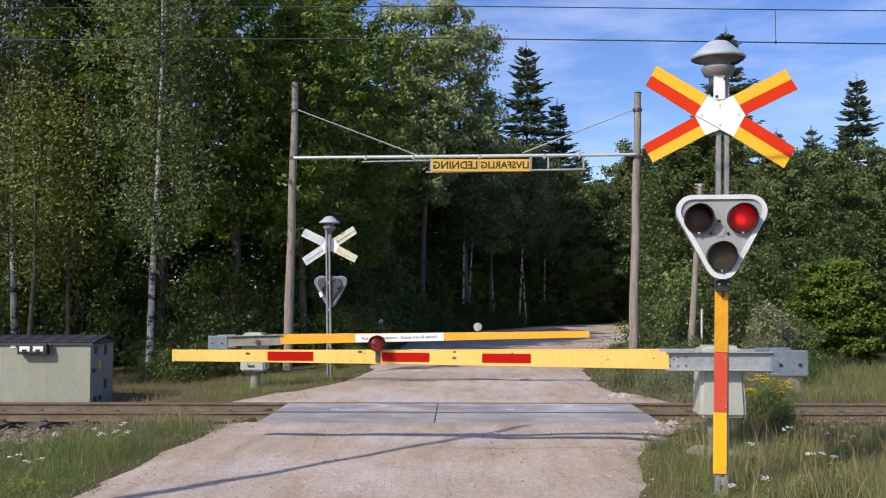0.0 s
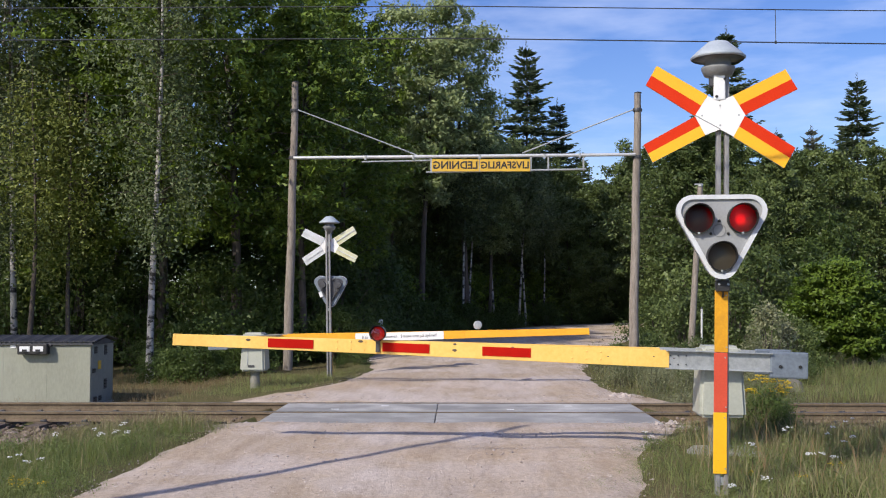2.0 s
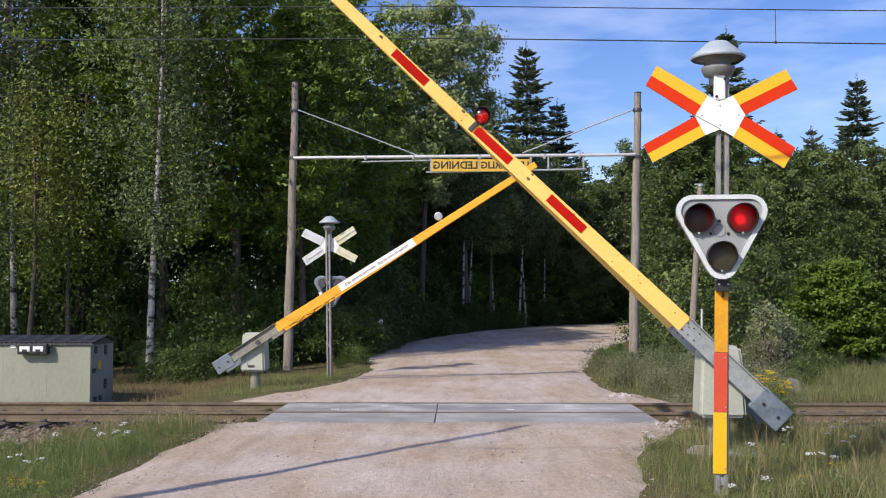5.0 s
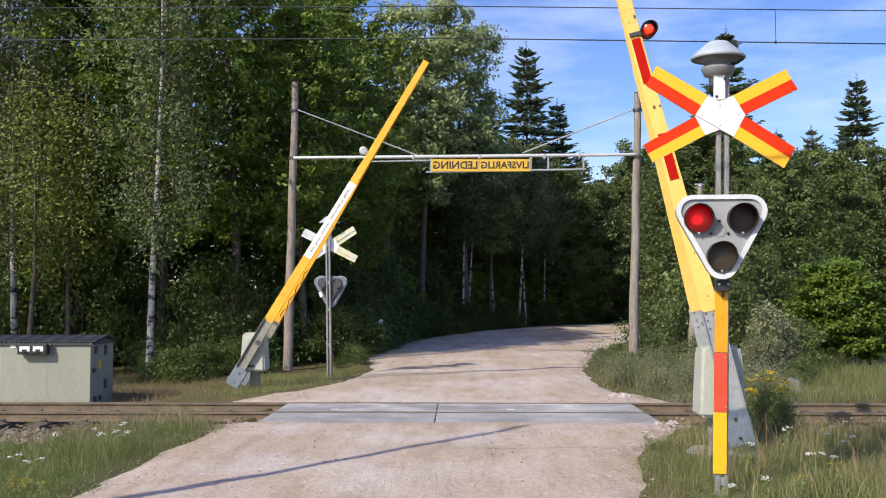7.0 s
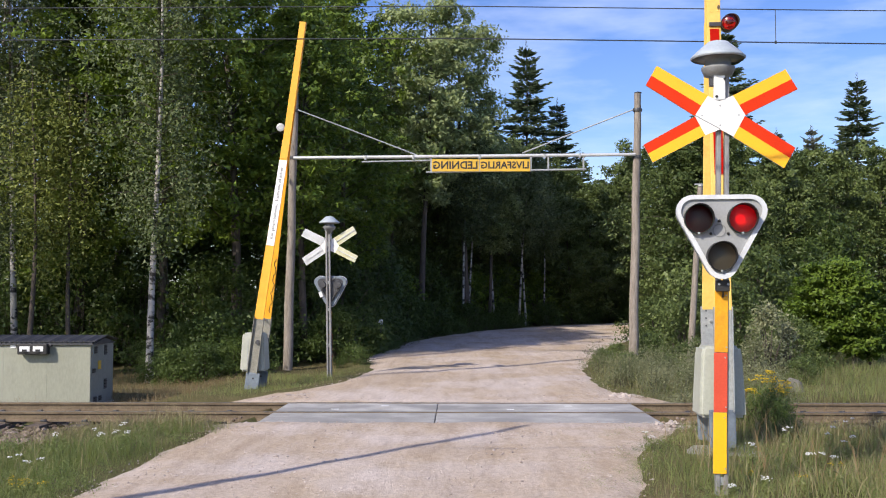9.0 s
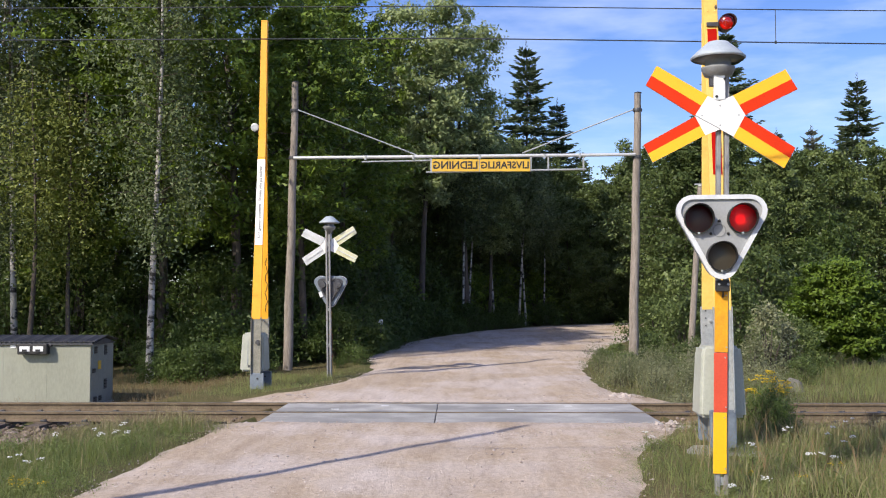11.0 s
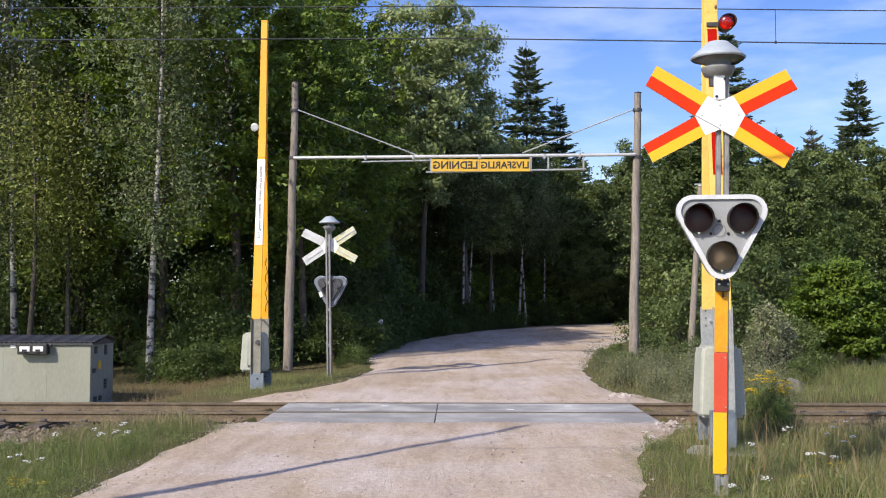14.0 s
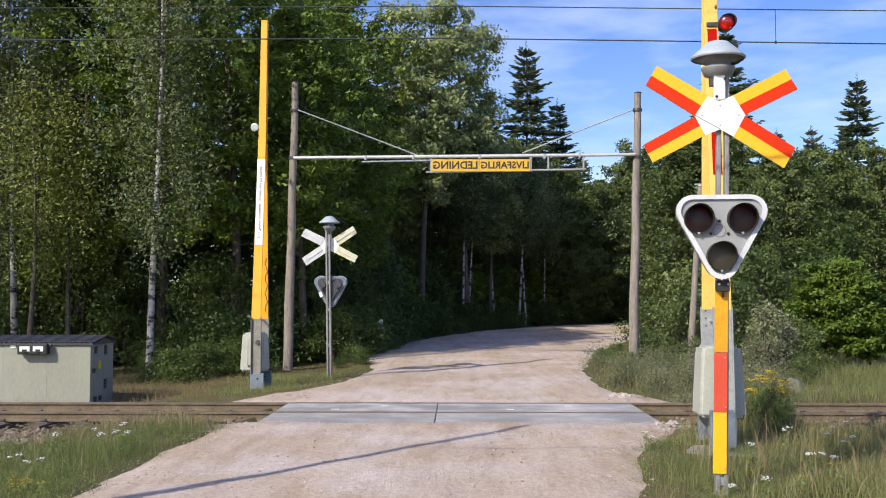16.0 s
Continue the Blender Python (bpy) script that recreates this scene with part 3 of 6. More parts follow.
    # concrete panels level with the rail heads
    for row, (y0, y1, drop) in enumerate(((15.25, 16.60, 0.0), (16.735, 18.07, 0.0))):
        deck = thing("crossing_deck", pose(0, 0, 0), "pale grey concrete panels between road and rails", "crossing panel", "concrete decks of the level crossing")
        for x0, x1 in ((-2.90, -0.342), (-0.330, 2.94)):
            s = 0.03 if row != 1 else 0.0
            bm = box(((x0 + x1) / 2, (y0 + y1) / 2, -0.085), (x1 - x0, y1 - y0, 0.17), 0.012)
            end = x1 if x1 > 1 else x0
            sign = 1 if x1 > 1 else -1
            # bevelled end block
            own = bmesh.new()
            pts = [(end, y0 + 0.01, -0.01), (end, y1 - 0.01, -0.01), (end + sign * 0.16, y1 - 0.06, -0.15), (end + sign * 0.16, y0 + 0.06, -0.15),
                   (end, y0 + 0.01, -0.17), (end, y1 - 0.01, -0.17)]
            v = [own.verts.new(p) for p in pts]
            for f in ((0, 1, 2, 3), (1, 5, 2), (0, 3, 4), (4, 3, 2, 5)):
                own.faces.new([v[i] for i in f])
            bmesh.ops.recalc_face_normals(own, faces=own.faces[:])
            panel = part("panel", merge(bm, own), CONCRETE, deck)
            panel.location.z = -0.004 - s * 0.2
            if row == 1:
                for k in range(2):
                    cx = x0 + (x1 - x0) * (0.36 + 0.3 * k)
                    part("lifting_socket", box((cx, y0 + 0.35 + 0.55 * k, 0.001), (0.12, 0.06, 0.008), 0.003), WHITE_PLASTIC, panel)
    # loose stones along the road's edges and on its surface
    spots, sizes = [], []
    while len(spots) < 5200:
        y = rng.uniform(7.5, 26)
        x = rng.uniform(-4.2, 4.2)
        gap = float(road_gap(x, y))
        if 15.2 + (0.3 * rng.uniform() ** 2 if abs(x) < 2.9 else 0) < y < 18.45:
            continue
        keep = math.exp(-(gap / 0.4) ** 2) * 0.6 + ((0.06 if y > 15 else 0.16) if gap < 0 else 0) + (0.25 if gap < 0 and abs(y - 14.5) < 0.8 else 0)
        if gap > 0.4 or rng.uniform() > keep:
            continue
        z = max(float(ground_level(x, y)), float(road_level(y)) + 0.005 - 0.5 * max(gap, 0) / 4)
        spots.append((x, y, z))
        sizes.append(rng.uniform(0.005, 0.012) * (1.8 if rng.uniform() < 0.15 else 1))
    stones("gravel", spots, sizes, PEBBLE, "loose pinkish gravel stones along the road", "gravel")


build_track()


# ---- signals ----
def rounded(points, radius, n=7):
    """A polygon with its corners rounded."""
    out = []
    k = len(points)
    for i in range(k):
        p, a, b = Vector(points[i]), Vector(points[i - 1]), Vector(points[(i + 1) % k])
        u, w = (a - p).normalized(), (b - p).normalized()
        ang = u.angle(w)
        cut = radius / math.tan(ang / 2)
        centre = p + (u + w).normalized() * (radius / math.sin(ang / 2))
        s, e = p + u * cut - centre, p + w * cut - centre
        turn = s.angle_signed(e)
        for j in range(n + 1):
            r = Matrix.Rotation(-turn * j / n, 2)
            out.append(tuple(centre + r @ s))
    return out


def ring(outer, inner, y0, y1):
    """A frame between two outlines with equally many points."""
    bm = bmesh.new()
    k = len(outer)
    rows = [[bm.verts.new((x, y, z)) for x, z in pts] for pts, y in ((outer, y0), (inner, y0), (inner, y1), (outer, y1))]
    for p, q in zip(rows, rows[1:] + rows[:1]):
        for i in range(k):
            bm.faces.new((p[i], p[(i + 1) % k], q[(i + 1) % k], q[i]))
    bmesh.ops.recalc_face_normals(bm, faces=bm.faces[:])
    return bm


def circle(cx, cz, r, n=28):
    return [(cx + r * math.cos(2 * math.pi * i / n), cz + r * math.sin(2 * math.pi * i / n)) for i in range(n)]


def one_sided(ob, back):
    """The back and the rim of a glow disc give no light."""
    ob.data.materials.append(back)
    for f in ob.data.polygons:
        f.material_index = 0 if f.normal.y < -0.5 else 1
    return ob


LENSES = {"left": (-0.223, 2.392), "right": (0.156, 2.393), "low": (-0.028, 2.060)}


def crossing_signal(m, label, sheets):
    """Post with plate, light head, cross and bell; its face looks along -y. Heights are from the base."""
    sig = thing("crossing_signal", m, label, "crossing signal", "signals of the level crossing")
    # post of two steel legs on a web
    post = None
    for x in (-0.021, 0.050):
        leg = part("post", box((x - 0.0055, 0, 1.85), (0.042, 0.075, 3.94), 0.008, None, (0, 0.9, 0)), POST_STEEL, sig, "galvanised steel channel of the twin post")
        post = post or leg
    for z in (0.06, 0.95, 1.80, 2.45, 3.36, 3.78):
        part("batten", box((0.0145 + (z - 2.2) * 0.0157, 0.0, z), (0.034, 0.05, 0.07), 0.003), GALV, post)
    for z0, z1, mat in ((0.13, 0.672, PLATE_YELLOW), (0.675, 1.204, PLATE_RED), (1.207, 1.76, DARK_YELLOW)):
        px = -0.009 + ((z0 + z1) / 2 - 1.5) * 0.0235
        plate = part("post_plate", box((px, -0.050, (z0 + z1) / 2), (0.118, 0.012, z1 - z0), 0.003, None, (0, 1.0, 0)), mat, sig)
        # added backing; its dark steel puts shade into the gap between the legs
        part("plate_backing", box((px, -0.041, (z0 + z1) / 2), (0.112, 0.004, z1 - z0 - 0.01), 0, None, (0, 1.0, 0)), GALV_DIRT_SHADE, plate)
        for z in (z0 + 0.045, z1 - 0.045):
            part("plate_bolt", rod((px + 0.042, -0.055, z), (px + 0.042, -0.062, z), 0.007, n=8), GALV, plate)
    # light head
    corners = [(-0.512, 2.606), (0.474, 2.606), (-0.022, 1.703)]
    outer = rounded(corners, 0.142)
    mid = rounded([(-0.445, 2.567), (0.405, 2.567), (-0.022, 1.788)], 0.105)
    head = part("signal_head", ring(outer, mid, -0.225, -0.175), RIM_WHITE, sig, "rounded triangular white rim of the light head")
    shell = rounded([(-0.495, 2.595), (0.455, 2.595), (-0.022, 1.73)], 0.132)
    back = ring(shell, rounded([(-0.475, 2.585), (0.435, 2.585), (-0.022, 1.75)], 0.127), -0.176, -0.046)
    prism(shell, -0.056, -0.044, back)
    for cx, cz in list(LENSES.values())[:2]:
        part("lamp_housing", rod((cx, -0.05, cz), (cx, 0.07, cz), 0.085, 0.075, 20), DARK_STEEL, head)
        part("cable_gland", rod((cx, -0.05, cz - 0.13), (cx, 0.03, cz - 0.13), 0.025, n=10), BLACK, head)
    part("back_shell", back, WEIGHT, head)
    part("back_cover", prism(rounded([(-0.395, 2.545), (0.352, 2.545), (-0.022, 1.865)], 0.10), -0.046, -0.036), DARK_STEEL, head, "dark inset cover on the back of the head")
    part("back_label", box((0.20, -0.031, 2.16), (0.075, 0.008, 0.13), 0.003, None, (0, 24, 0)), WHITE_PLASTIC, head, "small white label on the back")
    for x0, x1 in ((-0.21, -0.06), (0.15, 0.02)):
        part("back_cable", rod((x0, 0.0, 2.27), (x1, -0.01, 2.02), 0.014, n=8), BLACK, head)
    part("back_hinge", box((-0.025, -0.03, 2.52), (0.20, 0.05, 0.05), 0.008), DARK_STEEL, head)
    # front plate with three openings: strips of triangles round each hole are left to the fill
    bm = bmesh.new()
    loops = [[bm.verts.new((x, -0.202, z)) for x, z in mid]] + [[bm.verts.new((x, -0.202, z)) for x, z in circle(cx, cz, 0.123)] for cx, cz in LENSES.values()]
    edges = []
    for lp in loops:
        edges += [bm.edges.new((lp[i], lp[(i + 1) % len(lp)])) for i in range(len(lp))]
    bmesh.ops.triangle_fill(bm, use_beauty=True, use_dissolve=False, edges=edges)
    part("front_plate", bm, HEAD_GREY, head)
    for x, z in ((-0.040, 2.375), (-0.115, 2.262), (0.035, 2.262)):
        part("screw", lathe([(0.013, 0), (0.013, 0.012), (0.006, 0.018)], 8, None, pose(x, -0.202, z, 90)), BLACK, head)
    part("emblem", ring(circle(-0.040, 2.29, 0.060), circle(-0.040, 2.29, 0.050), -0.206, -0.201), BELL_GREY, head)
    turning = {}
    for key, (cx, cz) in LENSES.items():
        part("lamp_bowl", lathe([(0.119, 0.0), (0.122, 0.02), (0.122, 0.0), (0.112, -0.10), (0.05, -0.138)], 28, None, pose(cx, -0.200, cz, 90), (False, True)), VOID, head)
        # hood, longer above than below
        bm = bmesh.new()
        n = 32
        rows = []
        for r, tip in ((0.130, 0), (0.130, 1), (0.1235, 1), (0.1235, 0)):
            row = []
            for i in range(n):
                a = 2 * math.pi * i / n
                reach = 0.045 + 0.115 * (0.5 + 0.5 * math.sin(a)) ** 0.8
                row.append(bm.verts.new((cx + r * math.cos(a), -0.200 - (reach if tip else 0), cz + r * math.sin(a))))
            rows.append(row)
        for p, q in zip(rows, rows[1:] + rows[:1]):
            for i in range(n):
                bm.faces.new((p[i], p[(i + 1) % n], q[(i + 1) % n], q[i]))
        bmesh.ops.recalc_face_normals(bm, faces=bm.faces[:])
        part("hood", bm, BLACK, head, "black hood round a lens", True)
        part("lens", lathe([(0.1232, 0), (0.10, 0.006), (0.05, 0.012), (0.005, 0.014)], 28, None, pose(cx, -0.228, cz, 90), (False, True)),
             CLEAR_GLASS if key == "low" else RED_GLASS, head, "dark smoked lens" if key == "low" else "dark red lens", True)
        part("hood_catch", box((cx, -0.247, cz - 0.128), (0.02, 0.02, 0.02), 0.004), GALV, head)
        # added disc: turning its glowing face away imitates the lamp going dark
        disc = part("lamp_reflector", lathe([(0.02, -0.001), (0.052, -0.0006), (0.052, 0.0006), (0.02, 0.001)], 24, None, pose(0, 0, 0, 90)),
                    WHITE_GLOW if key == "low" else RED_GLOW, sig, "turning glow disc that imitates flashing behind the lens")
        one_sided(disc, VOID).location = (cx, -0.125, cz)
        turning[key] = disc
    part("head_bracket", box((0, -0.085, 1.80), (0.11, 0.13, 0.10), 0.008), BLACK, sig)
    for x in (-0.04, 0.04):
        part("bracket_bolt", rod((x, -0.148, 1.815), (x, -0.158, 1.815), 0.011, n=8), GALV, sig)
    part("cable", rod((0.005, -0.06, 1.70), (0.01, -0.10, 1.85), 0.008, n=8), BLACK, sig)
    # cross: four arms in two colours and a white middle
    c = 3.34
    arms = (((-0.107, 0.184), (-0.559, 0.465), (-0.659, 0.289), (-0.224, 0.0)),
            ((0.112, 0.178), (0.582, 0.407), (0.685, 0.225), (0.220, 0.0)),
            ((-0.133, -0.178), (-0.602, -0.418), (-0.684, -0.257), (-0.224, -0.006)),
            ((0.112, -0.194), (0.556, -0.485), (0.658, -0.305), (0.220, -0.010)))
    cross = part("cross_middle", prism([(-0.107, c + 0.178), (-0.003, c + 0.13), (0.117, c + 0.178), (0.224, c), (0.117, c - 0.194), (0.0, c - 0.127), (-0.133, c - 0.178), (-0.224, c)],
                                       -0.075, -0.060), SIGN_WHITE, sig, "white middle of the crossing sign")
    for sheet, (a, b, d, e) in zip(sheets, arms):
        inner = ((a[0] + e[0]) / 2, (a[1] + e[1]) / 2)
        tip = ((b[0] + d[0]) / 2, (b[1] + d[1]) / 2)
        up = [(x, c + z) for x, z in (a, b, tip, inner)]
        low = [(x, c + z) for x, z in (inner, tip, d, e)]
        part("cross_stripe", prism(up, -0.073, -0.064), SIGN_YELLOW, cross, "yellow reflective stripe")
        part("cross_stripe", prism(low, -0.073, -0.064), SIGN_RED, cross, "red reflective stripe")
        part("cross_backing", prism([(x, c + z) for x, z in (a, b, d, e)], -0.062, -0.048), sheet, cross, "blotchy sheet-metal backing")
        mid_line = [(inner[0], c + inner[1] - 0.012), (tip[0], c + tip[1] - 0.012), (tip[0], c + tip[1] + 0.012), (inner[0], c + inner[1] + 0.012)]
        part("cross_rib", prism(mid_line, -0.048, -0.030), ALU, cross)
    for x, z in ((-0.16, 0.0), (0.165, 0.0), (0.0, 0.09), (0.0, -0.09)):
        part("rivet", rod((x, -0.075, c + z), (x, -0.079, c + z), 0.008, n=8), GALV, cross)
    part("cross_seam", prism([(-0.224, c + 0.002), (-0.222, c + 0.006), (0.002, c - 0.123), (0.0, c - 0.127)], -0.0765, -0.070), DARK_STEEL, cross)
    # bell under its dome
    for x, z in ((0.045, 3.67), (-0.03, 3.51)):
        part("bell_bolt", rod((x, -0.075, z), (x, -0.094, z), 0.013, n=10), BLACK, sig)
    part("bell_bracket", box((0.0, -0.05, 3.60), (0.10, 0.07, 0.24), 0.012), WHITE_PLASTIC, sig, "white bell bracket")
    bell = part("bell", lathe([(0.05, 3.62), (0.085, 3.70), (0.125, 3.715), (0.150, 3.77), (0.152, 3.79), (0.115, 3.80), (0.115, 3.868), (0.237, 3.872)], 28), BELL_GREY, sig, "dark grey warning bell", True)
    part("dome", lathe([(0.235, 3.865), (0.247, 3.875), (0.247, 3.885), (0.20, 3.93), (0.125, 3.995), (0.09, 4.025), (0.03, 4.04)], 32, None, None, (False, True)), DOME_GREY, bell, "pale grey bell dome", True)
    part("bell_box", box((-0.065, -0.02, 3.66), (0.04, 0.06, 0.09), 0.006), DARK_STEEL, sig)
    return sig, turning


near_signal, near_lamps = crossing_signal(pose(2.376, 9.55, 0.065, 0, 0, -5.0), "red, yellow and white crossing signal with lamps and bell", (ALU,) * 4)
far_signal, far_lamps = crossing_signal(pose(-3.08, 25.2, -0.255, 0, 0, 180), "grey back of a crossing signal across the track", (PALE_YELLOW, ALU, PALE_YELLOW, ALU))


# ---- barriers ----
def barrier(m, reach, root_z, tip_z, lamp_at, box_x, box_z, root_at, weight_x, lamp_z, arm_steel, stripes, label, fork=0.35, stand_r=0.13, paint=None):
    """Motor box on a stand with a forked boom that points along -x from the pivot at the origin."""
    paint = paint or YELLOW
    bar = thing("barrier", m, label, "barrier", "barriers of the level crossing")
    body = bmesh.new()
    for z, w, d in ((-0.69, 0.53, 0.50), (-0.60, 0.53, 0.50), (0.06, 0.46, 0.45), (0.13, 0.42, 0.42)):
        for x, y in ((-1, -1), (1, -1), (1, 1), (-1, 1)):
            body.verts.new((x * w / 2 + box_x, y * d / 2, z + box_z))
    body.verts.ensure_lookup_table()
    v = body.verts
    for k in range(3):
        for i in range(4):
            body.faces.new((v[4 * k + i], v[4 * k + (i + 1) % 4], v[4 * k + 4 + (i + 1) % 4], v[4 * k + 4 + i]))
    body.faces.new((v[3], v[2], v[1], v[0]))
    body.faces.new((v[12], v[13], v[14], v[15]))
    bmesh.ops.bevel(body, geom=body.edges[:], offset=0.036, segments=3, affect='EDGES')
    part("motor_box", body, BOX_PAINT, bar, "beige painted motor box")
    part("lock", box((0.02 + box_x, 0.25, -0.58 + box_z), (0.14, 0.02, 0.05), 0.006), DARK_STEEL, bar)
    part("door_seam", box((0.10 + box_x, 0.236, -0.30 + box_z), (0.012, 0.03, 0.55), 0.003, None, (3.4, 0, 0)), GALV, bar)
    # the dark steel puts the shade below the box into the stand
    part("stand", rod((box_x, 0, -1.20), (box_x, 0, -0.66 + box_z), stand_r, stand_r, 16), GALV_DIRT_SHADE, bar)
    part("shaft", rod((0, -fork - 0.05, 0), (0, fork + 0.05, 0), 0.05, n=14), DARK_STEEL, bar)
    part("base_plate", box((box_x, 0, -1.17), (0.46, 0.46, 0.03), 0.008), GALV, bar)

    def at(u, side):
        """Along the boom: u from 0 at the pivot to 1 at the tip."""
        x = -reach * u
        k = max(0, (u - root_at) / (1 - root_at))
        return x, side * np.interp(k, (0, 0.6, 1), (fork, 0.055, 0.035)), root_z + (tip_z - root_z) * k, 0.200 - 0.066 * k

    boom = None
    for side in (-1, 1):
        bm = bmesh.new()
        rows = []
        for u in (root_at, 0.3, root_at + 0.6 * (1 - root_at), 0.85, 1.0):
            x, y, z, h = at(u, side)
            rows.append([bm.verts.new((x, y + dy, z + dz)) for dy, dz in ((-0.016, -h / 2), (0.016, -h / 2), (0.016, h / 2), (-0.016, h / 2))])
        for p, q in zip(rows, rows[1:]):
            for i in range(4):
                bm.faces.new((p[i], p[(i + 1) % 4], q[(i + 1) % 4], q[i]))
        bm.faces.new(rows[0])
        bm.faces.new(rows[-1][::-1])
        bmesh.ops.recalc_face_normals(bm, faces=bm.faces[:])
        bmesh.ops.bevel(bm, geom=bm.edges[:], offset=0.004, segments=1, affect='EDGES')
        if boom is None:
            boom = part("boom", bm, paint, bar, "yellow forked boom with red reflectors")
        else:
            part("rear_board", bm, paint, boom)
        # steel arm and its stiffened flange
        x1, y1, z1, h1 = at(root_at + 0.006, side)
        bm = box(((x1 + weight_x - 0.19) / 2, y1, root_z - 0.01), (weight_x - 0.19 - x1, 0.022, 0.20), 0.003)
        box(((x1 + weight_x - 0.19) / 2, y1 + side * 0.03, root_z + 0.095), (weight_x - 0.19 - x1, 0.07, 0.012), 0.002, bm)
        box(((x1 + weight_x - 0.19) / 2, y1 + side * 0.02, root_z - 0.108), (weight_x - 0.19 - x1, 0.05, 0.012), 0.002, bm)
        part("steel_arm", bm, arm_steel, boom, "galvanised steel arm")
        for k in range(3):
            for dz in (-0.06, 0.04):
                part("arm_bolt", rod((x1 + 0.05 + 0.09 * k, y1 - 0.014, root_z + dz), (x1 + 0.05 + 0.09 * k, y1 - 0.024, root_z + dz), 0.010, n=6), DARK_STEEL, boom)
        weight = box((weight_x, y1, root_z - 0.03), (0.43, 0.06, 0.30), 0.02)
        part("counterweight", weight, WEIGHT, boom, "blue-grey steel counterweight")
        for dx in (-0.10, 0.12):
            part("weight_bolt", rod((weight_x + dx, y1 - 0.045, root_z - 0.045), (weight_x + dx, y1 + 0.045, root_z - 0.045), 0.020, n=6), BLACK, boom)
    part("cross_tie", rod((-0.46, -fork, root_z), (-0.46, fork, root_z), 0.02, n=10), GALV, boom)
    part("end_cap", box((-reach, 0, tip_z), (0.03, 0.11, 0.14), 0.004), paint, boom)
    # red reflectors on the road side
    for u0, u1 in stripes:
        bm = bmesh.new()
        rows = []
        for u in (u0, u1):
            x, y, z, h = at(u, -1)
            rows.append([bm.verts.new((x, y + dy, z + dz + 0.004)) for dy, dz in ((-0.024, -0.053), (-0.014, -0.053), (-0.014, 0.053), (-0.024, 0.053))])
        for i in range(4):
            bm.faces.new((rows[0][i], rows[0][(i + 1) % 4], rows[1][(i + 1) % 4], rows[1][i]))
        bm.faces.new(rows[0])
        bm.faces.new(rows[1][::-1])
        bmesh.ops.recalc_face_normals(bm, faces=bm.faces[:])
        part("reflector", bm, BOOM_RED, boom, "dark red reflective plate")
    # splice plates with bolts and worn spots
    for u0, u1 in ((0.63, 0.715), (0.20, 0.285)):
        for k in range(3):
            for dz in (-0.035, 0.05):
                u = u0 + (u1 - u0) * (0.15 + 0.3 * k)
                x, y, z, h = at(u, -1)
                part("boom_bolt", lathe([(0.012, 0), (0.010, 0.006), (0.003, 0.009)], 8, None, pose(x, y - 0.016, z + dz, 90)), paint, boom)
    for u, dz, w in ((0.86, 0.03, 0.05), (0.475, 0.0, 0.055), (0.475, 0.07, 0.04), (0.37, 0.06, 0.03), (0.20, 0.0, 0.02), (0.085, 0.01, 0.02), (0.12, 0.02, 0.02), (0.65, 0.06, 0.05)):
        x, y, z, h = at(u, -1)
        part("worn_spot", lathe([(w * 0.5, 0), (w * 0.3, 0.002)], 7, None, pose(x, y - 0.0165, z + dz, 90) @ Matrix.Diagonal((1.25, 0.65, 1, 1))), RUST, boom, "rusty worn spot")
    # notice on the track side
    bm = bmesh.new()
    rows = []
    for u in (0.297, 0.564):
        x, y, z, h = at(u, 1)
        rows.append([bm.verts.new((x, y + dy, z + dz)) for dy, dz in ((0.017, -0.085), (0.024, -0.085), (0.024, 0.085), (0.017, 0.085))])
    for i in range(4):
        bm.faces.new((rows[0][i], rows[0][(i + 1) % 4], rows[1][(i + 1) % 4], rows[1][i]))
    bm.faces.new(rows[0])
    bm.faces.new(rows[1][::-1])
    bmesh.ops.recalc_face_normals(bm, faces=bm.faces[:])
    part("notice", bm, SIGN_WHITE, boom, "white notice strip with black words")
    x, y, z, h = at(0.4305, 1)
    slope = math.degrees(math.atan2((fork - 0.055) / (0.6 * (1 - root_at)), reach))
    lettering("Kör genom bommen.  Stanna inte på spåret!", 0.088, BLACK, "notice_words", boom, pose(x, y + 0.026, z, 0, 0, 180 + slope))
    x0, y0, z0, h0 = at(0.598, 1)
    part("splice_plate", box((x0, y0 + 0.019, z0), (reach * 0.058, 0.012, 0.165), 0.003, None, (0, 0, slope)), paint, boom)
    # warning lamp above the board
    x, y, z, h = at(lamp_at, -1)
    part("lamp_arm", box((x, y - 0.03, z + lamp_z - 0.14), (0.05, 0.025, 0.16), 0.005), DARK_STEEL, boom)
    lz = z + lamp_z
    ly = y - 0.05
    lamp = part("boom_lamp", lathe([(0.036, -0.09), (0.074, -0.08), (0.086, -0.03), (0.093, 0.03), (0.093, 0.045), (0.083, 0.045), (0.080, 0.0), (0.036, -0.03)], 24, None, pose(x, ly, lz, 90)), BLACK, boom, "black round lamp with red lens", True)
    part("lamp_back", lathe([(0.074, -0.085), (0.09, -0.080), (0.09, -0.094), (0.06, -0.102)], 24, None, pose(x, ly, lz, 90)), GALV, boom, "grey rear disc of the lamp")
    bm = lathe([(0.079, 0.006), (0.079, 0.010), (0.05, 0.012)], 24, None, pose(x, ly, lz, 90))
    part("lamp_lens", bm, LAMP_LENS, boom, "ribbed red lens")
    hood = bmesh.new()
    n = 20
    rows = []
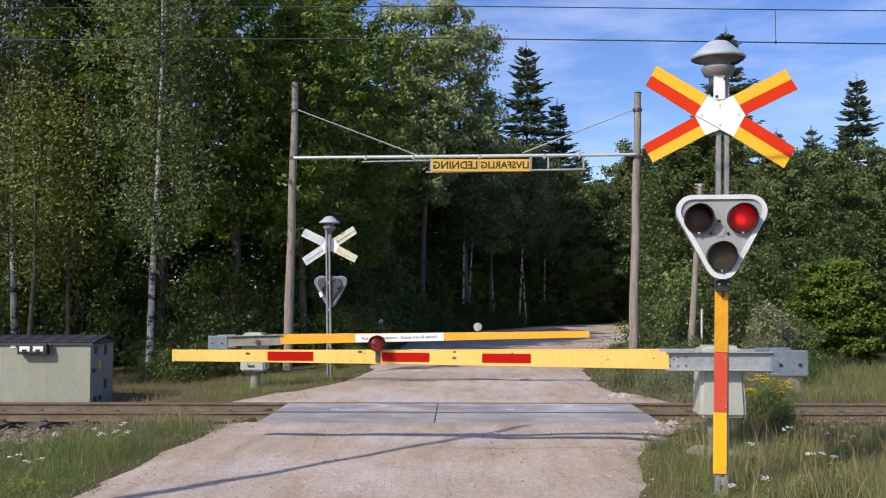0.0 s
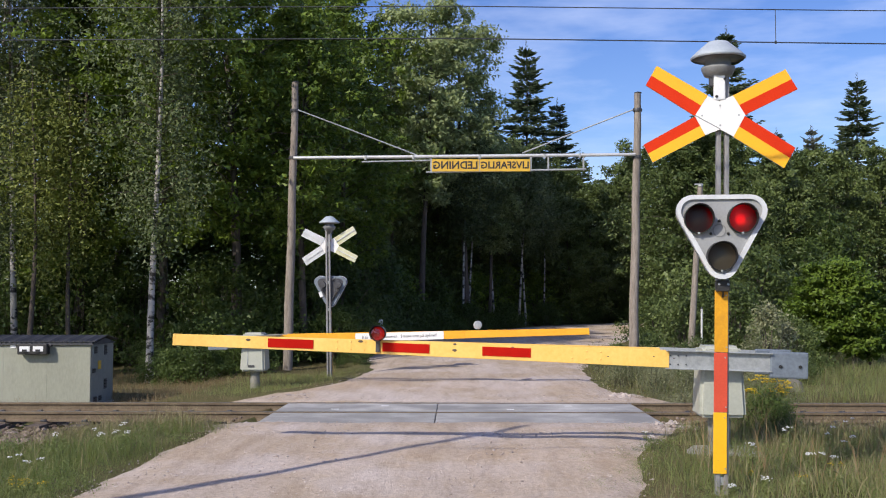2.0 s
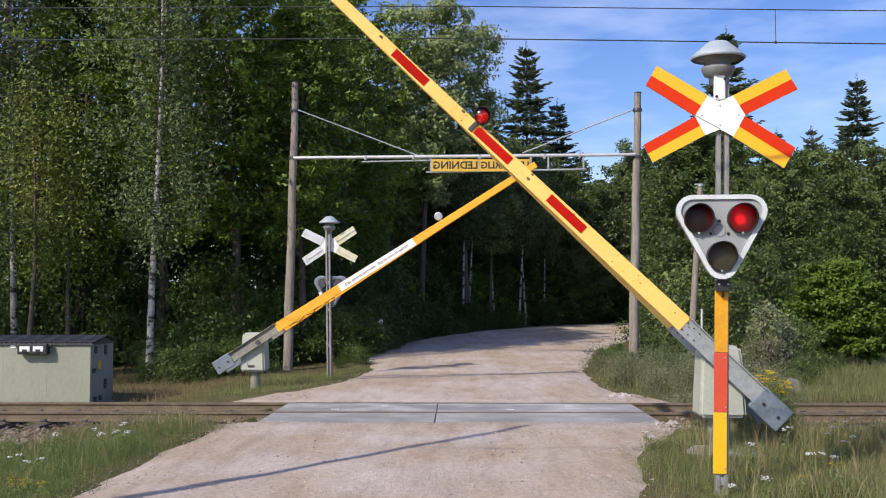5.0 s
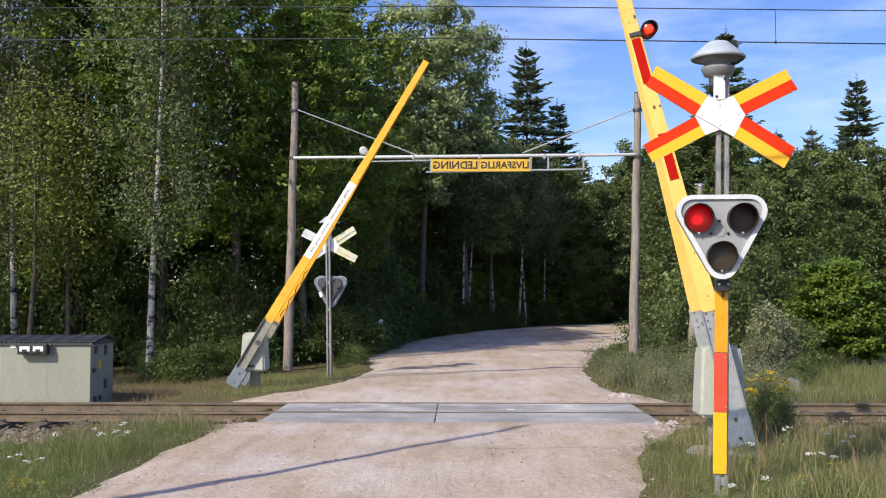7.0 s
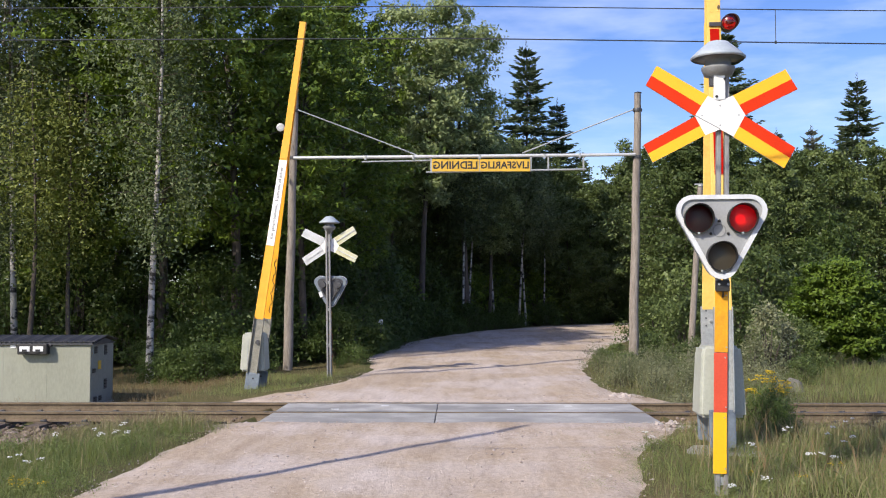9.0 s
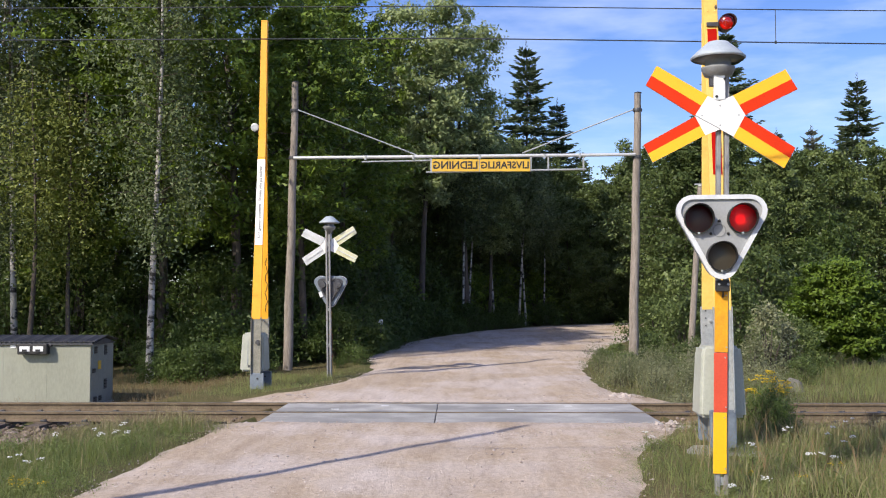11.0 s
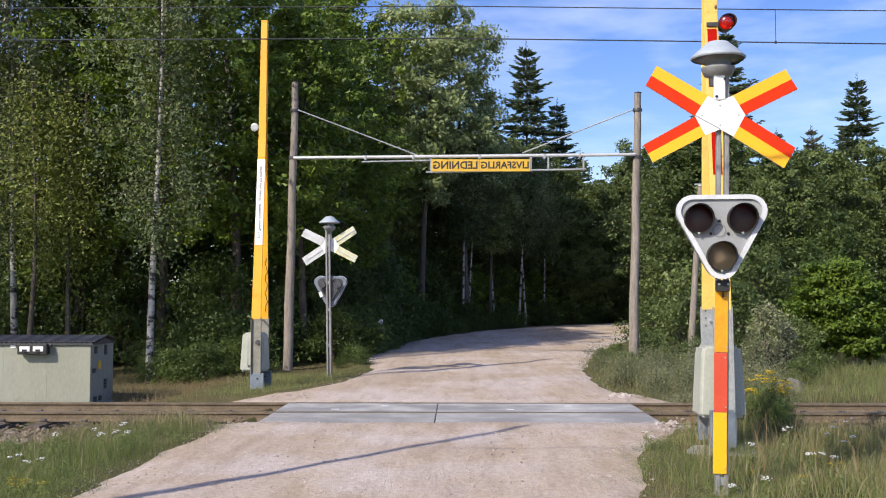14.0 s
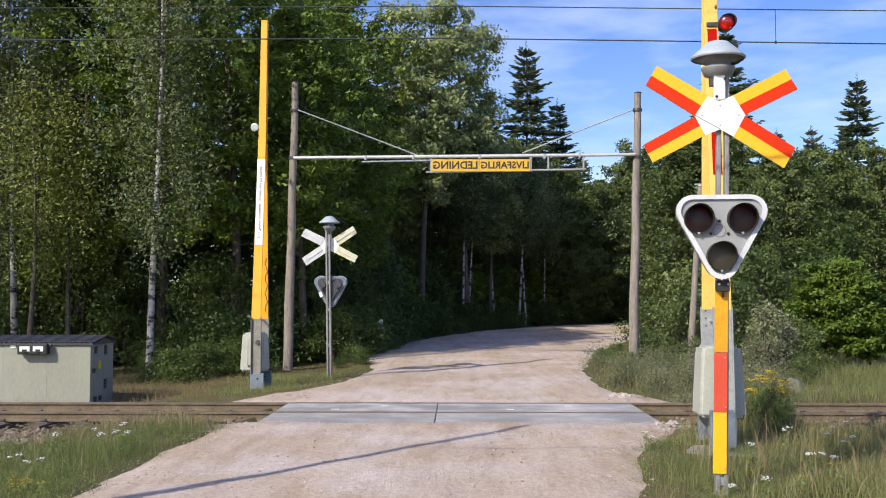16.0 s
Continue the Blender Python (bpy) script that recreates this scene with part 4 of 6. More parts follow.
    for r, tip in ((0.098, 0), (0.098, 1), (0.0935, 1), (0.0935, 0)):
        rows.append([hood.verts.new((x + r * math.cos(math.pi * (i / n * 1.3 - 0.15)), ly - (0.11 * math.sin(math.pi * i / n) + 0.05 if tip else 0.03), lz + r * math.sin(math.pi * (i / n * 1.3 - 0.15)))) for i in range(n + 1)])
    for p, q in zip(rows, rows[1:] + rows[:1]):
        for i in range(n):
            hood.faces.new((p[i], p[i + 1], q[i + 1], q[i]))
    bmesh.ops.recalc_face_normals(hood, faces=hood.faces[:])
    part("lamp_hood", hood, BLACK, boom, "", True)
    # added disc whose turning imitates the flashing of this lamp
    disc = part("lamp_reflector", lathe([(0.01, -0.002), (0.056, -0.0015), (0.056, 0.0015), (0.01, 0.002)], 20, None, pose(0, 0, 0, 90)), BOOM_GLOW, boom, "turning glow disc that imitates the boom lamp flashing")
    one_sided(disc, LAMP_LENS).location = (x, ly - 0.075, lz)
    part("lamp_cover", lathe([(0.091, 0.04), (0.091, 0.10), (0.062, 0.134), (0.01, 0.140)], 24, None, pose(x, ly, lz, 90), (False, True)), BOOM_GLASS, boom, "clear red lamp cover", True)
    # lamp cable stapled to the inner face
    bm = bmesh.new()
    last = None
    for k in range(26):
        u = 0.09 + 0.17 * k / 25
        px, py, pz, ph = at(u, -1)
        p = Vector((px, py + 0.022, pz - ph * 0.3 + 0.022 * math.sin(k * 0.9) + 0.012 * math.sin(k * 2.3)))
        if last is not None:
            rod(last, p, 0.006, n=6, bm=bm)
        last = p
    part("lamp_cable", bm, BLACK, boom)
    return bar, boom, disc


STRIPES = ((0.350, 0.437), (0.532, 0.618), (0.745, 0.828))
near_barrier, near_boom, near_boom_lamp = barrier(pose(3.022, 12.45, 1.032, 0, 0, -2.0), 6.43, 0.024, 0.050, 0.6174, 0.03, 0.054, 0.093, 0.75, 0.162, GALV,
                                                  ((0.3375, 0.425), (0.522, 0.609), (0.7375, 0.8225)), "yellow and red road barrier with beige motor box")
far_barrier, far_boom, far_boom_lamp = barrier(pose(-4.215, 22.70, 0.87, 0, 0, 176.2), 6.98, 0.045, -0.005, 0.667, 0.145, 0.07, 0.070, 0.865, 0.19, GALV_DIRT_SHADE, STRIPES,
                                               "yellow road barrier with white notice beyond the track", 0.33, 0.10, FAR_YELLOW)


# ---- cabinet, gantry, poles and wires ----
def relay_cabinet():
    cab = thing("relay_cabinet", pose(-7.14, 20.5, -0.32), "cream relay cabinet with dark corrugated roof beside the track", "equipment cabinet")
    w, d, h = 3.4, 1.3, 1.25
    body = part("body", box((-w / 2, d / 2, h / 2), (w, d, h), 0.012), SHED_PAINT, cab)
    for k in range(4):
        part("wall_panel", box((-0.43 - 0.85 * k, -0.006, h / 2 - 0.02), (0.8485, 0.014, h - 0.06), 0.004), SHED_PAINT, cab)
    part("gable", box((0.006, d / 2, h / 2 - 0.01), (0.014, d - 0.03, h - 0.04), 0.004), SHED_SIDE, cab, "end wall with vents, its shade put into the grey")
    for y, z, s in ((0.22, 1.10, 0.14), (0.80, 1.08, 0.20), (0.13, 0.70, 0.09), (0.80, 0.40, 0.20), (0.22, 0.12, 0.14), (0.50, 0.14, 0.10)):
        vent = part("vent", box((0.016, y, z), (0.012, 0.16, s), 0.003), DARK_STEEL, cab, "dark louvred vent")
        for k in range(3):
            part("louvre", box((0.026, y, z - s * 0.3 + s * 0.3 * k), (0.014, 0.14, 0.012), 0, None, (0, 25, 0)), BLACK, vent)
    part("warning_plate", box((0.018, 0.45, 0.80), (0.008, 0.17, 0.17), 0.002), WARN_YELLOW, cab, "yellow warning plate")
    # roof of corrugated sheet on a low ridge
    bm = bmesh.new()
    n = 120
    rows = [[], [], []]
    for i in range(n + 1):
        x = 0.10 - (w + 0.2) * i / n
        bump = 0.014 * math.sin(i * 2 * math.pi / 3.3)
        for r, (y, z) in enumerate(((-0.09, h + 0.0), (d / 2, h + 0.10), (d + 0.09, h + 0.0))):
            rows[r].append((bm.verts.new((x, y, z + 0.03 + bump)), bm.verts.new((x, y, z + 0.018 + bump))))
    for p, q in zip(rows, rows[1:]):
        for i in range(n):
            bm.faces.new((p[i][0], p[i + 1][0], q[i + 1][0], q[i][0]))
            bm.faces.new((p[i][1], q[i][1], q[i + 1][1], p[i + 1][1]))
    for r in (rows[0], rows[2]):
        for i in range(n):
            bm.faces.new((r[i][0], r[i][1], r[i + 1][1], r[i + 1][0]))
    part("roof", bm, ROOF, cab, "dark corrugated roof")
    part("fascia", box((-w / 2, -0.05, h - 0.015), (w + 0.12, 0.03, 0.05), 0.005), ROOF, cab)
    board = part("gable_board", prism([(-0.05, h - 0.04), (d / 2, h + 0.085), (d + 0.05, h - 0.04)], 0, 0.02), ROOF, cab)
    board.matrix_basis = pose(0.05, 0, 0, 0, 0, 90)
    fl = part("floodlight", box((-1.08, -0.12, h - 0.12), (0.58, 0.16, 0.20), 0.02), BLACK, cab, "black floodlight under the eaves")
    for dx in (-0.14, 0.12):
        part("light_window", box((-1.08 + dx, -0.205, h - 0.11), (0.20, 0.012, 0.10), 0.004), WHITE_PLASTIC, fl)
        part("light_shutter", box((-1.08 + dx, -0.214, h - 0.15), (0.09, 0.012, 0.06), 0.003), BLACK, fl)
    part("light_bracket", box((-0.80, -0.06, h - 0.05), (0.10, 0.10, 0.04), 0.006), DARK_STEEL, cab)
    part("label_plate", box((-1.52, -0.02, h - 0.075), (0.12, 0.012, 0.06), 0.002), SIGN_WHITE, cab, "small white label plate")
    part("plinth", box((-w / 2, d / 2, -0.04), (w + 0.1, d + 0.1, 0.12), 0.01), SLAB, cab)


relay_cabinet()


def gantry():
    g = thing("warning_gantry", pose(0, 28.5, 0), "two wooden poles carrying a steel bar and yellow warning sign", "height gantry")
    for (xb, zb, xt, zt) in ((-4.605, -0.45, -4.432, 7.72), (4.70, -0.25, 4.905, 7.40)):
        v, f = tube([(xb + (xt - xb) * k / 8 + 0.012 * math.sin(k * 2.1), 0, zb + (zt - zb) * k / 8) for k in range(9)], [0.135 - 0.045 * k / 8 for k in range(9)], 14)
        pole = from_arrays("pole", v, f, POLE_WOOD, g, True)
        pole["label"] = "weathered grey wooden pole"
        part("pole_cap", lathe([(0.10, 0), (0.105, 0.02), (0.02, 0.05)], 14, None, pose(xt, 0, zt - 0.005)), DARK_STEEL, pole)
        s = 1 if xb < 0 else -1
        for z in (6.94, 5.65):
            x = xb + (xt - xb) * (z - zb) / (zt - zb)
            part("clamp", lathe([(0.125, -0.04), (0.128, 0), (0.125, 0.04)], 14, None, pose(x, 0, z)), DARK_STEEL, pole)
    bm = rod((-4.45, -0.12, 5.63), (4.80, -0.12, 5.705), 0.045, n=12)
    part("crossbar", bm, ALU, g, "grey steel tube")
    for x in (-2.5, -1.2, 0.6, 2.35, 3.3):
        part("bar_clamp", box((x, -0.12, 5.645 + 0.008 * x), (0.06, 0.11, 0.12), 0.01), GALV, g)
    part("stay", rod((-4.35, -0.1, 6.95), (-1.1, -0.12, 5.70), 0.018, n=8), GALV, g)
    part("stay", rod((4.75, -0.1, 6.93), (1.75, -0.12, 5.75), 0.018, n=8), GALV, g)
    part("lower_bar", rod((-0.85, -0.12, 5.235), (3.47, -0.12, 5.31), 0.026, n=10), GALV, g)
    part("lower_bar", rod((-2.6, -0.12, 5.52), (-0.72, -0.12, 5.555), 0.022, n=10), GALV, g)
    for x in (-0.72, 0.58, 1.98, 2.45, 3.40):
        part("hanger", box((x, -0.12, 5.45 + 0.01 * x), (0.045, 0.04, 0.42), 0.004), GALV, g)
    for x0, x1, words in ((0.60, 1.955, "LIVSFARLIG"), (-0.695, 0.575, "LEDNING")):
        cx = (x0 + x1) / 2
        sign = part("sign_board", box((cx, -0.15, 5.415), (x1 - x0, 0.014, 0.33), 0.003), WARN_YELLOW, g, "yellow warning board read from behind")
        lettering(words, 0.285 if len(words) < 9 else 0.262, BLACK, "sign_words", sign, pose(cx, -0.1605, 5.412, 0, 0, 180), 0.007)


gantry()


def overhead_line():
    line = thing("overhead_line", pose(0, 17.4, 0), "dark overhead contact and carrier wires above the track", "overhead wires")
    for name, pts, r in (("contact_wire", [(-120, 0, 6.10), (-30, 0, 6.09), (-4, 0, 6.12), (0, 0, 6.12), (7, 0, 6.005), (30, 0, 5.8), (120, 0, 5.8)], 0.0105),
                         ("carrier_wire", [(-120, 0, 7.4), (-30, 0, 6.72), (-8, 0, 6.66), (0, 0, 6.665), (7, 0, 6.56), (30, 0, 6.6), (120, 0, 7.4)], 0.0085)):
        bm = bmesh.new()
        for a, b in zip(pts, pts[1:]):
            rod(a, b, r, n=6, bm=bm)
        part(name, bm, WIRE, line)
    for x, z0, z1 in ((5.29, 6.045, 6.585), (-9.5, 6.10, 6.68), (14.0, 5.93, 6.56)):
        part("dropper", rod((x, 0, z0), (x, 0, z1), 0.006, n=6), WIRE, line)
        part("dropper_clip", box((x, 0, z0 - 0.01), (0.03, 0.03, 0.05), 0.004), WIRE, line)


overhead_line()


def wire_pole():
    p = thing("wire_pole", pose(-5.32, 5.77, -0.2), "slightly leaning wooden pole with one wire along the track", "utility pole")
    part("pole", rod((0.02, -0.02, -0.2), (-0.86, 0.74, 8.1), 0.10, 0.055, 12), POLE_WOOD, p)
    bm = bmesh.new()
    for a, b in (((-0.65, 0.56, 6.15), (11.4, 0.83, 6.0)), ((11.4, 0.83, 6.0), (45, 0.73, 6.5))):
        rod(a, b, 0.014, n=6, bm=bm)
    part("wire", bm, WIRE, p)


wire_pole()


def telephone_pole():
    p = thing("telephone_pole", pose(6.72, 29.6, -0.3), "thin weathered wooden pole with a small insulator", "utility pole")
    part("pole", rod((-0.26, 0, 0), (0.10, 0, 5.25), 0.10, 0.075, 12), POLE_WOOD, p)
    part("insulator", lathe([(0.03, 0), (0.07, 0.02), (0.07, 0.07), (0.04, 0.1)], 12, None, pose(0.10, 0, 5.25)), GALV, p)
    part("pin", box((0.06, 0, 5.33), (0.24, 0.05, 0.04), 0.008), GALV, p)


telephone_pole()


def marker_post():
    p = thing("marker_post", pose(-2.45, 33.5, -0.15), "slim post with a small white reflector at the road", "marker post")
    part("post", rod((0, 0, -0.1), (0, 0, 1.30), 0.03, n=8), DARK_STEEL, p)
    part("reflector", box((0, -0.035, 1.24), (0.13, 0.02, 0.17), 0.01), WHITE_PLASTIC, p, "small white reflector")


marker_post()


def cable_stake():
    p = thing("cable_stake", pose(6.66, 29.0, -0.25), "slim pale metal stake beside a wooden pole", "marker post")
    part("post", rod((0, 0, -0.2), (0.02, 0, 1.80), 0.028, n=8), ALU, p)
    part("cap", lathe([(0.034, 0), (0.036, 0.03), (0.012, 0.05)], 10, None, pose(0.02, 0, 1.79)), DARK_STEEL, p)


cable_stake()


def boulder():
    own = bmesh.new()
    bmesh.ops.create_icosphere(own, subdivisions=3, radius=1.0)
    for v in own.verts:
        n = noise.noise(v.co * 1.3) * 0.3 + noise.noise(v.co * 4) * 0.08
        v.co = Vector((v.co.x * 0.27, v.co.y * 0.25, v.co.z * 0.24)) * (1 + n)
    ob = part("boulder", own, STONE, None, "", True)
    ob.location = (6.85, 21.8, -0.08)
    tagged(ob, "grey weathered boulder in the grass", "boulder")


boulder()
slab = part("foundation", box((0, 0, 0), (0.95, 0.8, 0.10), 0.02), SLAB)
slab.location = (3.0, 12.45, -0.045)
tagged(slab, "pale concrete foundation slab under a barrier", "foundation")


# ---- trees and bushes ----
def leaf_cloud(centres, spreads, per, size, rng, droop=0.0, narrow=0.6, up=0.45):
    """Small pointed leaves, gathered in clumps round the given centres and turned outwards and up."""
    n = len(centres) * per
    off = rng.normal(size=(n, 3)) * np.repeat(spreads, per, axis=0)
    c = np.repeat(centres, per, axis=0) + off
    if droop:
        c[:, 2] -= np.abs(rng.normal(size=n)) * droop
    # the constant lean in x and y turns leaves sunward, to brighten the crowns
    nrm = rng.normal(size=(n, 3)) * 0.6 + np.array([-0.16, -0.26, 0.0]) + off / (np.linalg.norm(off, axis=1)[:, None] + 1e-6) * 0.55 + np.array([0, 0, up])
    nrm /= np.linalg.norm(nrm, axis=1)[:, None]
    ax = np.cross(nrm, rng.normal(size=(n, 3)))
    ax /= np.linalg.norm(ax, axis=1)[:, None] + 1e-9
    by = np.cross(nrm, ax)
    s = size * rng.uniform(0.6, 1.4, (n, 1))
    verts = np.stack([c - ax * s - by * s * narrow, c - ax * s * 0.7 + by * s * narrow, c + ax * s], 1).reshape(-1, 3)
    return verts, np.arange(n * 3).reshape(n, 3)


def gather(parts, linked=False):
    """Join pieces; linked pieces grow out of the one before by a small web."""
    verts, faces, base = [], [], 0
    for v, f in parts:
        if linked and base:
            faces.append((base, base + 1, 0))
        verts += [tuple(p) for p in v]
        faces += [tuple(int(i) + base for i in q) for q in f]
        base += len(v)
    return verts, faces


def broadleaf(seed, height, radius, bare, limbs, clumps, per, leaf, bark, leaves, label, category, trunk=0.13, hang=0.0, top=0.25, lean=0.3, name="tree", clump=1.0, fine=1.0, flat=0.6, up=0.45):
    """A tapered trunk with limbs that carry clumps of leaves; bare is the share of the trunk without crown."""
    rng = np.random.default_rng(seed)
    tree = thing(name, pose(0, 0, 0), label, category)
    bend = rng.normal(size=2) * lean

    def axis(t):
        return np.array([bend[0] * t * t + 0.12 * math.sin(t * 5 + seed), bend[1] * t * t + 0.12 * math.cos(t * 4 + seed), height * t])

    steps = 12
    v, f = tube([axis(k / steps) - np.array([0, 0, 0.3 if k == 0 else 0]) for k in range(steps + 1)], [trunk * (1 - 0.93 * k / steps) * (1.25 if k == 0 else 1) for k in range(steps + 1)], 9)
    from_arrays("trunk", v, f, bark, tree, True)
    twigs, centres, spreads = [], [], []
    for k in range(limbs):
        t = bare + (0.98 - bare) * (k + rng.uniform(0, 1)) / limbs
        u = (t - bare) / (1 - bare)
        width = radius * (math.sin(math.pi * min(1, (u * (1 - top) + 0.14))) ** 0.7 if u < 0.92 else 0.4) * rng.uniform(0.6, 1.18)
        width = max(width, radius * 0.2)
        a = k * 2.4 + rng.uniform(-0.5, 0.5)
        root = axis(t)
        tip = root + np.array([math.cos(a) * width, math.sin(a) * width, width * rng.uniform(0.1, 0.6) - hang * 0.4])
        mid = (root + tip) / 2 + np.array([0, 0, width * 0.12])
        twigs.append(tube([root, mid, tip], [trunk * 0.20 * (1 - 0.6 * t), trunk * 0.11 * (1 - 0.6 * t), 0.005], 4))
        for j in range(clumps):
            fr = rng.uniform(0.2, 1.05)
            p = root + (tip - root) * fr + rng.normal(size=3) * width * 0.14
            centres.append(p)
            sp = rng.uniform(0.14, 0.30) * (0.6 + radius * 0.22) * clump
            spreads.append([sp, sp, sp * (flat + hang * 0.7)])
    v, f = gather(twigs, True)
    from_arrays("branchwork", v, f, BARK, tree, True)
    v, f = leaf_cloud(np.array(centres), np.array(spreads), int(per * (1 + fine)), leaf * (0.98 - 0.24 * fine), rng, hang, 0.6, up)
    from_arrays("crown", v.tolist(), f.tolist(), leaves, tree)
    return tree


def spruce(seed, height, radius, whorls, label, twigs=20, size=0.30, bare=0.06, name="spruce", needles=None, keep=1.0):
    """A straight stem with tiers of branches, rising near the top and hanging below, each feathered with shoots."""
    rng = np.random.default_rng(seed)
    tree = thing(name, pose(0, 0, 0), label, "conifer")
    v, f = tube([(0.05 * math.sin(k), 0.05 * math.cos(k * 1.3), height * k / 10 - (0.3 if k == 0 else 0)) for k in range(11)], [0.17 * (1 - 0.96 * k / 10) for k in range(11)], 8)
    from_arrays("trunk", v, f, BARK, tree, True)
    wood, verts, faces, count = [], [], [], 0
    for w in range(whorls):
        t = bare + (0.955 - bare) * (w + rng.uniform(-0.55, 0.55)) / (whorls - 1)
        t = min(max(t, bare), 0.99)
        reach = radius * (1 - t) ** 0.9 * rng.uniform(0.82, 1.18) + 0.08
        rise = np.interp(t, (0.0, 0.5, 0.8, 0.93, 1.0), (-0.42, -0.20, 0.08, 0.45, 0.9))
        count_here = 4 if t > 0.9 else 6
        turn = rng.uniform(0, 6.283)
        for b in range(count_here):
            if rng.uniform() > keep:
                continue
            a = turn + 6.283 * b / count_here + rng.normal() * 0.22
            r = reach * rng.uniform(0.5, 1.15)
            d = np.array([math.cos(a), math.sin(a), 0])
            lift = rise + rng.normal() * 0.08
            p0 = np.array([0, 0, height * t + rng.uniform(-0.06, 0.06)])
            p1 = p0 + d * r * 0.6 + np.array([0, 0, r * 0.6 * lift])
            p2 = p1 + d * r * 0.4 + np.array([0, 0, r * 0.4 * (lift + 0.28)])
            wood.append(tube([p0, p1, p2], [0.022 * (1 - t) + 0.010, 0.012, 0.005], 3))
            n = max(4, int(twigs * (0.35 + 0.75 * r / radius)))
            s = np.concatenate([np.linspace(0.10, 0.97, n), [1.0]])
            n += 1
            c = np.where(s[:, None] < 0.6, p0 + (p1 - p0) * (s[:, None] / 0.6), p1 + (p2 - p1) * ((s[:, None] - 0.6) / 0.4))
            side = np.array([-d[1], d[0], 0])
            flip = np.where(np.arange(n) % 2 == 0, 1.0, -1.0)[:, None]
            flip[-1] = 0
            out = d * rng.uniform(0.5, 1.0, (n, 1)) + side * flip * rng.uniform(0.5, 1.0, (n, 1)) + np.array([0, 0, 1]) * (lift * 0.7 - rng.uniform(0.0, 0.55, (n, 1)) * (1.05 - t))
            out /= np.linalg.norm(out, axis=1)[:, None]
            ln = (size * (0.5 + 0.9 * (1 - s)) * (0.45 + 0.75 * (r / radius) ** 0.6))[:, None] * rng.uniform(0.75, 1.3, (n, 1)) + 0.06
            for k in range(2):
                wd = np.cross(out, rng.normal(size=(n, 3)) * 0.4 + (np.array([0, 0, 1.0]) if k else d))
                wd /= np.linalg.norm(wd, axis=1)[:, None] + 1e-9
                wd = wd * (0.020 + ln * 0.095)
                q = np.stack([c - wd * 0.6, c + out * ln * 0.6 - wd, c + out * ln, c + out * ln * 0.55 + wd], 1).reshape(-1, 3)
                i = np.arange(n)[:, None] * 4 + count
                verts.append(q)
                faces.append(np.concatenate([i + [0, 1, 2], i + [0, 2, 3]], 0))
                count += n * 4
    # the leader's own short shoots
    n = 26
    c = np.stack([np.zeros(n), np.zeros(n), height * np.linspace(0.92, 1.0, n)], 1)
    a = np.arange(n) * 2.4
    out = np.stack([np.cos(a), np.sin(a), np.full(n, 0.9)], 1) * (0.07 + 0.22 * np.linspace(1, 0, n))[:, None]
    wd = np.stack([-np.sin(a), np.cos(a), np.zeros(n)], 1) * 0.03
    i = np.arange(n)[:, None] * 4 + count
    verts.append(np.stack([c - wd * 0.6, c + out * 0.6 - wd, c + out, c + out * 0.55 + wd], 1).reshape(-1, 3))
    faces.append(np.concatenate([i + [0, 1, 2], i + [0, 2, 3]], 0))
    v, f = gather(wood, True)
    from_arrays("branchwork", v, f, BARK, tree, True)
    from_arrays("crown", np.concatenate(verts).tolist(), np.concatenate(faces).tolist(), needles or NEEDLE, tree)
    return tree


def bush(seed, height, radius, clumps, per, leaf, leaves, label, name="bush"):
    rng = np.random.default_rng(seed)
    b = thing(name, pose(0, 0, 0), label, "bush")
    wood, centres, spreads = [], [], []
    for k in range(clumps):
        a, u = rng.uniform(0, 6.283), rng.uniform(0, 1) ** 0.6
        z = height * rng.uniform(0.10, 1.0)
        r = radius * u * math.sqrt(max(0.1, 1 - (z / height) ** 2.2)) * (1 + 0.25 * math.sin(3 * a + seed))
        p = np.array([math.cos(a) * r, math.sin(a) * r, z])
        centres.append(p)
        s = rng.uniform(0.10, 0.22) * (0.5 + radius * 0.4)
        spreads.append([s, s, s * 0.8])
        if k % 4 == 0:
            wood.append(tube([(p[0] * 0.1, p[1] * 0.1, -0.1), (p[0] * 0.5, p[1] * 0.5, p[2] * 0.6), tuple(p)], [min(0.025, 0.012 * height), min(0.016, 0.008 * height), min(0.005, 0.004 * height)], 5))
    v, f = gather(wood, True)
    from_arrays("branchwork", v, f, BARK, b, True)
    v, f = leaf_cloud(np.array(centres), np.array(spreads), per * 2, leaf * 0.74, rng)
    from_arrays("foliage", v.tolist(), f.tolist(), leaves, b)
    return b


def plant(source, spots):
    """Stand copies of a grown plant at (x, y, scale, turn[, height factor])."""
    for k, spot in enumerate(spots):
        x, y, s, a = spot[:4]
        h = spot[4] if len(spot) > 4 else 1.0
        z = float(ground_level(np.array(x), np.array(y))) - 0.05
        m = pose(x, y, z, 0, 0, a) @ Matrix.Diagonal((s, s, s * h, 1))
        if k:
            copy_thing(source, Matrix.Identity(4)).matrix_basis = m
        else:
            first = m
    source.matrix_basis = first


